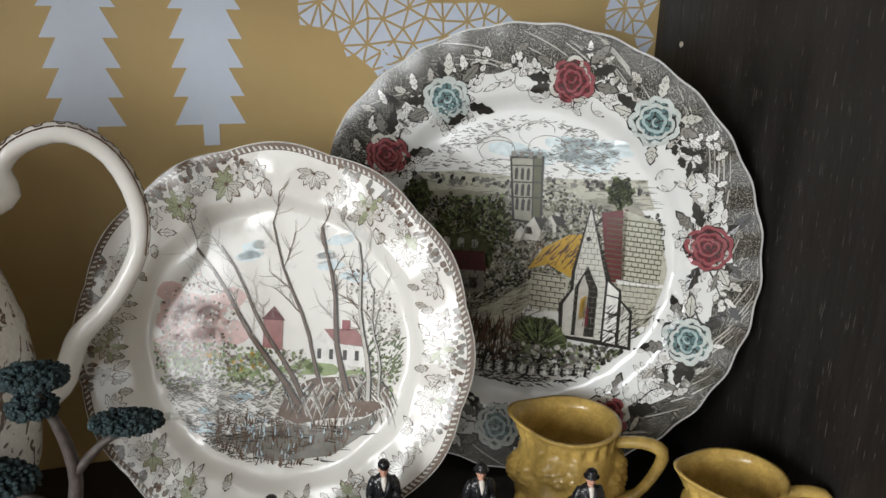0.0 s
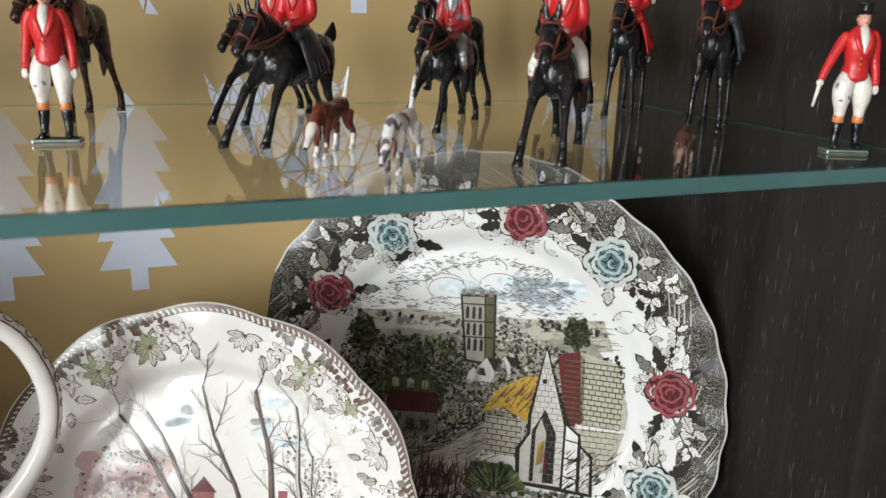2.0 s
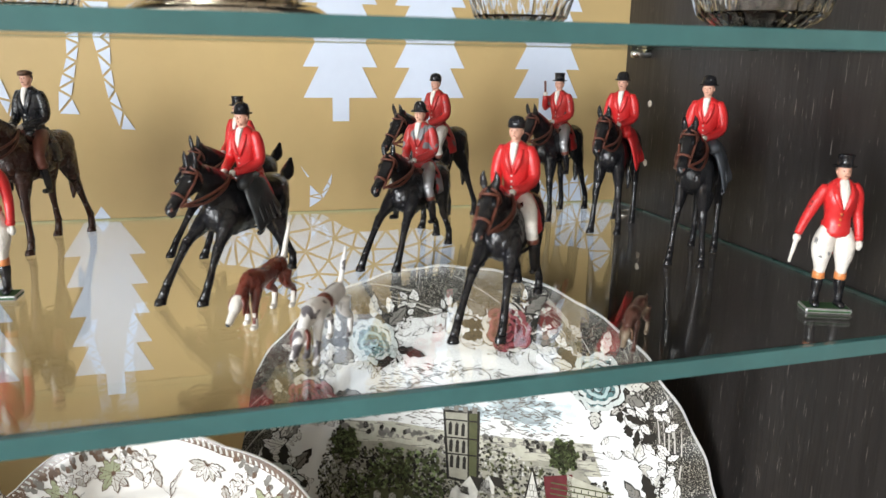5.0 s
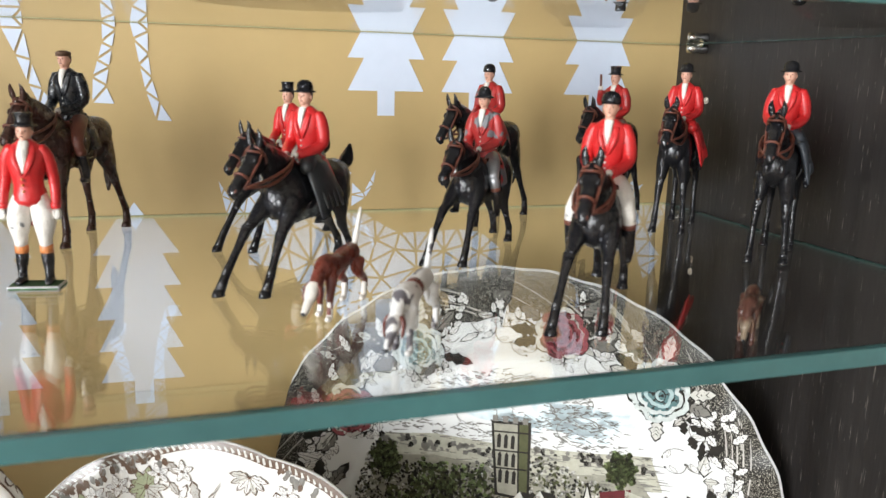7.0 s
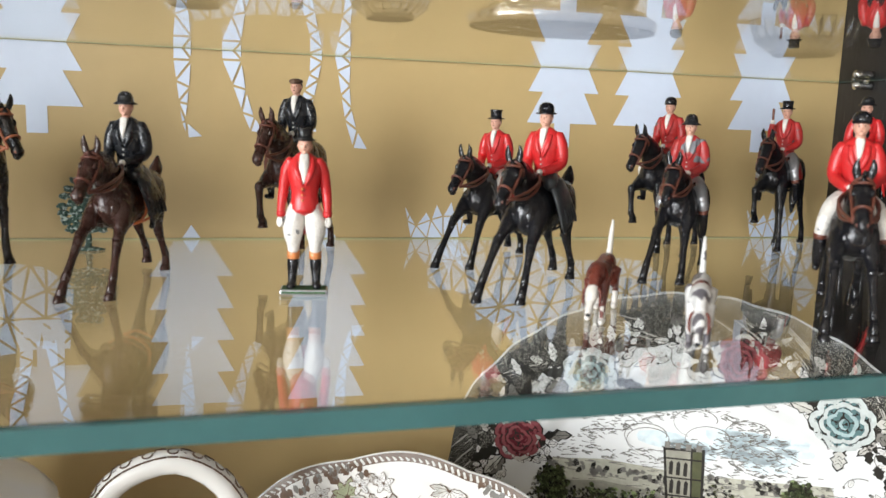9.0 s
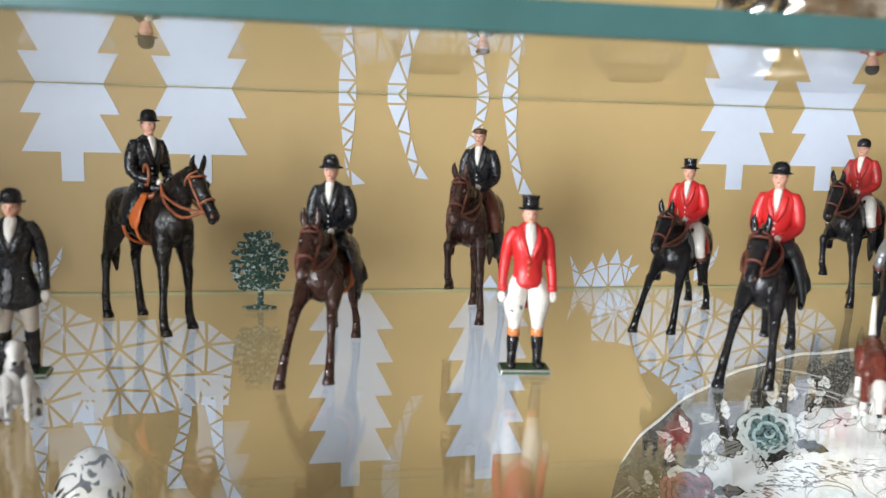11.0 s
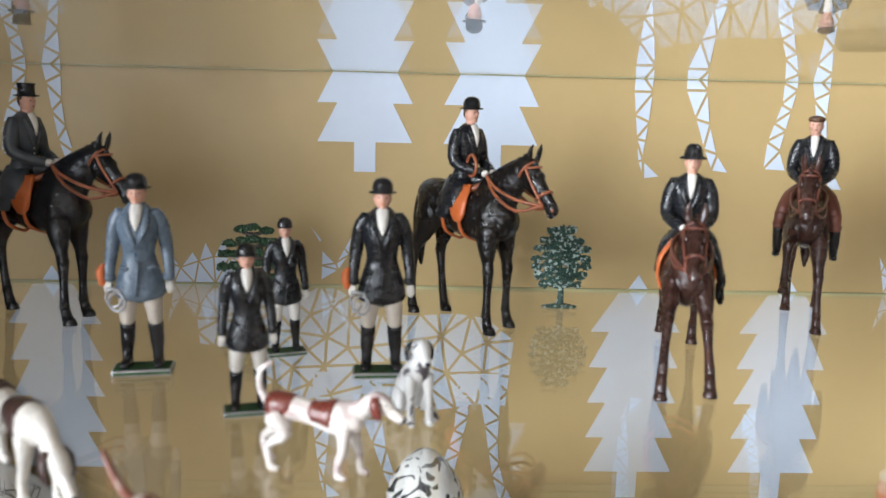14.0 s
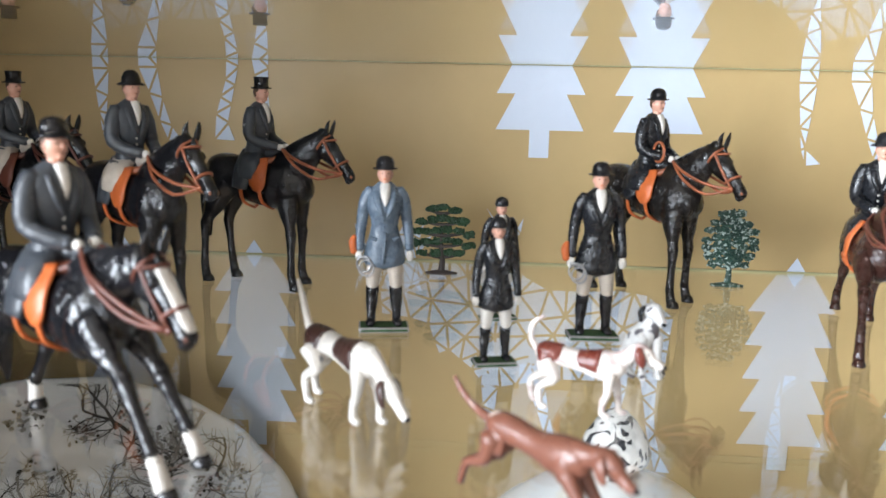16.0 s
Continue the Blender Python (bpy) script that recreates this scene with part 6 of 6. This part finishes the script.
def glazed_jug(at, turn, height, r, label):
    """A small moulded jug: leafy relief on the body, pinched spout, angular handle."""
    jug = empty("milk_jug", (0, 0, 0))
    prof = [(0.72, 0.0), (0.80, 0.04), (0.98, 0.25), (1.04, 0.45), (0.96, 0.70), (0.86, 0.86), (0.88, 0.94), (0.96, 1.0)]
    seg = 128
    verts, faces = [], []
    rng = random.Random(5)
    leaves = [(rng.uniform(0, 6.28), rng.uniform(0.18, 0.72)) for _ in range(26)]

    def ring(q, z, relief):
        row = []
        for k in range(seg):
            a = 2 * math.pi * k / seg
            spout = max(0.0, math.cos(a - math.pi)) ** 8 * 0.26 * smooth_step(0.72, 1.0, z)
            lump = 0.0
            if relief:
                for la, lz in leaves:
                    da = (a - la + math.pi) % (2 * math.pi) - math.pi
                    d = math.hypot(da * 1.0, (z - lz) * 2.0)
                    lump = max(lump, 0.17 * max(0.0, 1 - (d / 0.26) ** 2) * (0.66 + 0.34 * math.cos(9 * math.atan2(z - lz, da))))
                lump += 0.030 * math.cos(20 * a) * (1 if 0.82 < z < 0.93 else 0)
            rad = r * (q + spout + lump)
            row.append((rad * math.cos(a), rad * math.sin(a), z * height + 0.006 * spout))
        return row
    levels = 60
    for i in range(levels + 1):
        z = i / levels
        for (q0, z0), (q1, z1) in zip(prof, prof[1:]):
            if z0 <= z <= z1 + 1e-9:
                q = q0 + (q1 - q0) * (z - z0) / (z1 - z0)
        verts += ring(q, z, z < 0.95)
    inner = [(0.92, 1.0), (0.82, 0.90), (0.90, 0.60), (0.90, 0.30), (0.6, 0.08), (0.02, 0.06)]
    for q, z in inner:
        verts += ring(q - 0.05, z, False)
    rows = levels + 1 + len(inner)
    for i in range(rows - 1):
        for k in range(seg):
            faces.append((i * seg + k, i * seg + (k + 1) % seg, (i + 1) * seg + (k + 1) % seg, (i + 1) * seg + k))
    faces.append(tuple(range(seg))[::-1])
    faces.append(tuple(range((rows - 1) * seg, rows * seg)))
    mesh = bpy.data.meshes.new("body")
    mesh.from_pydata(verts, [], faces)
    mesh.materials.append(M["mustard_glaze"])
    mesh.shade_smooth()
    body = new("body", mesh)
    body.parent = jug
    bm = bmesh.new()
    tube(bm, [(r * 0.86, 0, height * 0.84), (r * 1.35, 0, height * 0.88), (r * 1.72, 0, height * 0.82), (r * 1.66, 0, height * 0.62), (r * 1.36, 0, height * 0.36), (r * 0.98, 0, height * 0.26)],
         [(r * 0.13, r * 0.11), (r * 0.14, r * 0.12), (r * 0.15, r * 0.13), (r * 0.13, r * 0.11), (r * 0.12, r * 0.10), (r * 0.14, r * 0.12)], 0, 10)
    part("handle", bm, M["mustard_glaze"], jug)
    jug.matrix_world = pose(*at, 0, 0, turn)
    return tagged(jug, label, "jug", "mustard jugs")


glazed_jug((-0.1150, -0.1330, FLOOR), -33, 0.064, 0.0305, "mustard-glazed jug with moulded leaves beside the large plate")
glazed_jug((-0.0495, -0.1990, FLOOR), -24, 0.058, 0.0275, "smaller mustard-glazed jug with an angular handle")

# the white pot, its lid and tall handle
pot = empty("coffee_pot")
SCROLL = two_tone("white_china_with_dark_scrolls", (0.78, 0.765, 0.73), (0.05, 0.05, 0.055), 0.56, 0.58, 130, rough=0.12, detail=0.0, warp=2.2)
POT_PRINT = two_tone("white_china_with_brown_tree_print", (0.78, 0.765, 0.73), (0.16, 0.12, 0.09), 0.57, 0.60, 90, rough=0.12, detail=6.0, warp=1.5)


def lathe(name, prof, mat, parent, seg=64, label=""):
    bm = bmesh.new()
    turned(bm, (0, 0, 0), prof, 0, seg)
    return part(name, bm, mat, parent, label)


lathe("body", [(0.040, 0), (0.044, 0.004), (0.041, 0.012), (0.052, 0.03), (0.066, 0.07), (0.070, 0.105), (0.066, 0.14), (0.056, 0.175), (0.050, 0.20), (0.052, 0.212), (0.050, 0.214), (0.030, 0.214)], POT_PRINT, pot, 64, "white body with brown printed trees")
lid = lathe("lid", [(0.050, 0.2145), (0.050, 0.219), (0.044, 0.226), (0.030, 0.237), (0.016, 0.243), (0.010, 0.246)], M["china"], pot, 64, "white domed lid")
lathe("finial", [(0.006, 0.244), (0.007, 0.249), (0.0120, 0.2525), (0.0128, 0.2555), (0.0115, 0.2600), (0.0075, 0.2662), (0.0040, 0.2698), (0.001, 0.2712)], SCROLL, lid, 32, "pointed knob with dark scrolls")
bm = bmesh.new()
tube(bm, [(0.048, 0, 0.196), (0.058, 0, 0.198), (0.067, 0, 0.204), (0.065, 0, 0.216), (0.075, 0, 0.227), (0.094, 0, 0.231), (0.112, 0, 0.219), (0.122, 0, 0.194),
          (0.120, 0, 0.170), (0.106, 0, 0.146), (0.090, 0, 0.130), (0.084, 0, 0.117), (0.078, 0, 0.104), (0.066, 0, 0.096)],
     [0.006, 0.0055, 0.0055, 0.005, 0.005, 0.005, 0.005, 0.0048, 0.0048, 0.005, 0.0058, 0.0060, 0.0065, 0.0075], 0, 14)
handle = part("handle", bm, M["china"], pot, "tall white looped handle")
bm = bmesh.new()
crown = spline([(0.067, 0, 0.204), (0.065, 0, 0.216), (0.075, 0, 0.227), (0.094, 0, 0.231), (0.112, 0, 0.219), (0.122, 0, 0.194), (0.120, 0, 0.170)], [0.005] * 7, 5)[0][4:]
for i, (p, q) in enumerate(zip(crown, crown[1:])):
    along = (q - p).normalized()
    out = Vector((-along.z, 0, along.x))
    mid = (p + q) / 2
    loop = [tuple(mid + along * (0.0021 * math.cos(a)) + Vector((0, (0.0021 if i % 2 else -0.0021) * (0.35 + math.sin(a)), 0)) + out * (0.0049 - 0.0005 * abs(math.sin(a)))) for a in [2 * math.pi * k / 9 for k in range(8)]]
    tube(bm, loop, [0.00035] * 8, 0, 5, tuple(out), 1)
    for e in (1, -1):
        tube(bm, [tuple(p + out * 0.0034 + Vector((0, 0.0038 * e, 0))), tuple(q + out * 0.0034 + Vector((0, 0.0038 * e, 0)))], [0.0004, 0.0004], 0, 5, (0, 1, 0), 1)
part("scroll_print", bm, M["hair"], handle, "dark brown printed scrolls along the handle")
bm = bmesh.new()
tube(bm, [(-0.064, 0, 0.08), (-0.088, 0, 0.10), (-0.10, 0, 0.14), (-0.112, 0, 0.185), (-0.124, 0, 0.205)], [0.018, 0.014, 0.010, 0.008, 0.007], 0, 14)
part("spout", bm, M["china"], pot)
pot.matrix_world = pose(-0.4618, -0.1010, FLOOR, 0, 0, 4)
tagged(pot, "white china coffee pot with looped handle and scrolled knob", "coffee pot")

# toy pine with flat pads of foliage
pine = empty("toy_pine_tree")
rng = random.Random(8)
bm = bmesh.new()
turned(bm, (0, 0, 0), [(0.026, 0), (0.026, 0.003), (0.014, 0.006), (0.006, 0.010)], 0, 20)
tube(bm, [(0, 0, 0.004), (0.003, 0, 0.03), (-0.001, 0, 0.06), (0.004, 0, 0.09), (0.001, 0, 0.112), (-0.006, 0, 0.130)], [0.005, 0.0040, 0.0034, 0.0030, 0.0026, 0.0018], 0, 10)
for p, q in (((0.002, 0, 0.040), (0.042, 0, 0.060)), ((0.0, 0, 0.050), (-0.040, 0, 0.058)), ((0.0, 0, 0.074), (-0.050, 0, 0.088)), ((0.004, 0, 0.094), (0.030, 0, 0.116)), ((0.002, 0, 0.108), (-0.012, 0, 0.140))):
    tube(bm, [p, tuple((a + b) / 2 + (0.004 if i == 2 else 0) for i, (a, b) in enumerate(zip(p, q))), q], [0.0024, 0.0018, 0.0012], 0, 8)
part("trunk", bm, M["bark"], pine, "twisted grey-brown trunk")


def pad(cx, cy, cz, w, d, h, n):
    bm = bmesh.new()
    for k in range(n * 6):
        a, r = rng.uniform(0, 6.28), math.sqrt(rng.random())
        s = rng.uniform(0.0006, 0.0013)
        ball(bm, (cx + w * r * math.cos(a), cy + d * r * math.sin(a), cz + h * rng.uniform(-0.6, 1) * (1 - 0.6 * r * r)), (s * rng.uniform(0.8, 1.8), s, s * rng.uniform(0.7, 1.5)), 0, 5, 4)
    part("foliage_pad", bm, M["pine"], pine)


pad(-0.008, 0, 0.140, 0.014, 0.011, 0.006, 180)
pad(-0.010, 0, 0.126, 0.010, 0.009, 0.006, 90)
pad(0.028, 0, 0.119, 0.015, 0.010, 0.004, 120)
pad(-0.042, 0, 0.090, 0.030, 0.016, 0.007, 330)
pad(0.034, 0, 0.060, 0.032, 0.018, 0.006, 270)
pad(-0.030, 0, 0.056, 0.034, 0.018, 0.006, 300)
pine.matrix_world = pose(-0.376, -0.162, FLOOR, 0, 0, -15)
tagged(pine, "toy pine tree with dark teal flocked foliage pads", "toy tree")

# riders on the lower board, whose hats reach into view
for at, turn, hat, words in (((-0.2345, -0.165), -100, "cap", "rider in black coat and cap before the smaller plate"),
                             ((-0.1890, -0.181), -95, "bowler", "rider in black coat and bowler before the large plate"),
                             ((-0.1390, -0.201), -100, "bowler", "rider in black coat and bowler before the mustard jug"),
                             ((-0.2910, -0.180), -110, "bowler", "rider in black coat whose bowler alone shows")):
    mounted((*at, FLOOR), turn, words, hat, "coat_black", "black", "stand", legs="cream", cloth="leather")

# ---- things on the upper glass shelf ----
UP = UNDER + 0.0054


def crystal_dish(at, r, label):
    bm = bmesh.new()
    seg = 48
    prof = [(0.55, 0.0), (0.60, 0.06), (0.85, 0.25), (1.0, 0.62), (0.95, 0.62), (0.80, 0.30), (0.5, 0.14), (0.05, 0.12)]
    rings = [[bm.verts.new((r * q * (1 + 0.035 * (k % 2) * (1 if 0.05 < z < 0.6 else 0)) * math.cos(2 * math.pi * k / seg), r * q * (1 + 0.035 * (k % 2) * (1 if 0.05 < z < 0.6 else 0)) * math.sin(2 * math.pi * k / seg), r * z)) for k in range(seg)] for q, z in prof]
    for a, b in zip(rings, rings[1:]):
        for k in range(seg):
            bm.faces.new((a[k], a[(k + 1) % seg], b[(k + 1) % seg], b[k]))
    bm.faces.new(rings[0][::-1])
    bm.faces.new(rings[-1])
    ob = part("crystal_dish", bm, M["crystal"])
    ob.matrix_world = Matrix.Translation(at)
    return tagged(ob, label, "glass dish", "cut glass dishes")


for x, y, r in ((-0.050, -0.185, 0.026), (-0.118, -0.120, 0.022), (-0.296, -0.150, 0.014), (-0.356, -0.150, 0.013)):
    crystal_dish((x, y, UP), r, "clear cut-glass dish on the upper glass shelf")
ornament = empty("silver_ornament")
bm = bmesh.new()
rng = random.Random(4)
turned(bm, (0, 0, 0), [(0.034, 0), (0.035, 0.003), (0.030, 0.006)], 0, 32, 0.7)
part("foot", bm, M["silver"], ornament)
bm = bmesh.new()
bmesh.ops.create_uvsphere(bm, u_segments=48, v_segments=32, radius=1.0)
for v in bm.verts:
    d = v.co.normalized()
    k = 1 + 0.28 * noise.noise(d * 2.6 + Vector((3, 1, 7))) + 0.14 * abs(noise.noise(d * 6.0))
    v.co = Vector((d.x * 0.030 * k, d.y * 0.021 * k, 0.020 + d.z * 0.018 * k))
for f in bm.faces:
    f.smooth = True
part("body", bm, M["silver"], ornament)
ornament.matrix_world = pose(-0.236, -0.150, UP, 0, 0, 10)
tagged(ornament, "lumpy bright silver ornament on the upper glass shelf", "ornament")

# ---- fittings on the side panel ----


def shelf_clip(y, z, side):
    clip = empty("shelf_support")
    bm = bmesh.new()
    tube(bm, [(0.0, 0, 0), (-0.011, 0, 0)], [0.0024, 0.0024], 0, 14, (0, 1, 0), 1)
    part("pin", bm, M["chrome"], clip)
    bm = bmesh.new()
    turned(bm, (-0.0075, 0, 0.0015), [(0.0042, 0), (0.0046, 0.0006), (0.0046, 0.0014), (0.0036, 0.0019)], 0, 18)
    part("pad", bm, M["crystal"], clip, "clear plastic pad")
    clip.matrix_world = Matrix.Translation((0.0 if side > 0 else CL, y, z)) @ Matrix.Diagonal((side, 1, 1, 1))
    return tagged(clip, "small chrome shelf support pin with clear pad", "shelf support", "shelf supports")


for top in (SHELF - 0.0054, UNDER):
    for y in (-0.026, -0.226):
        shelf_clip(y, top - 0.0030, 1)
        shelf_clip(y, top - 0.0030, -1)


def peg_hole(y, z):
    bm = bmesh.new()
    turned(bm, (0, 0, 0), [(0.0009, 0), (0.0019, 0.0), (0.0020, 0.0004), (0.0016, 0.0007), (0.0009, 0.0003)], 0, 14)
    ob = part("peg_hole_plug", bm, M["cream"])
    ob.matrix_world = pose(-0.0001, y, z, 0, -90, 0)
    return tagged(ob, "pale plug in a peg hole of the dark side panel", "plug", "peg hole plugs")


for z in (1.361, 1.327, 1.260):
    peg_hole(-0.031, z)
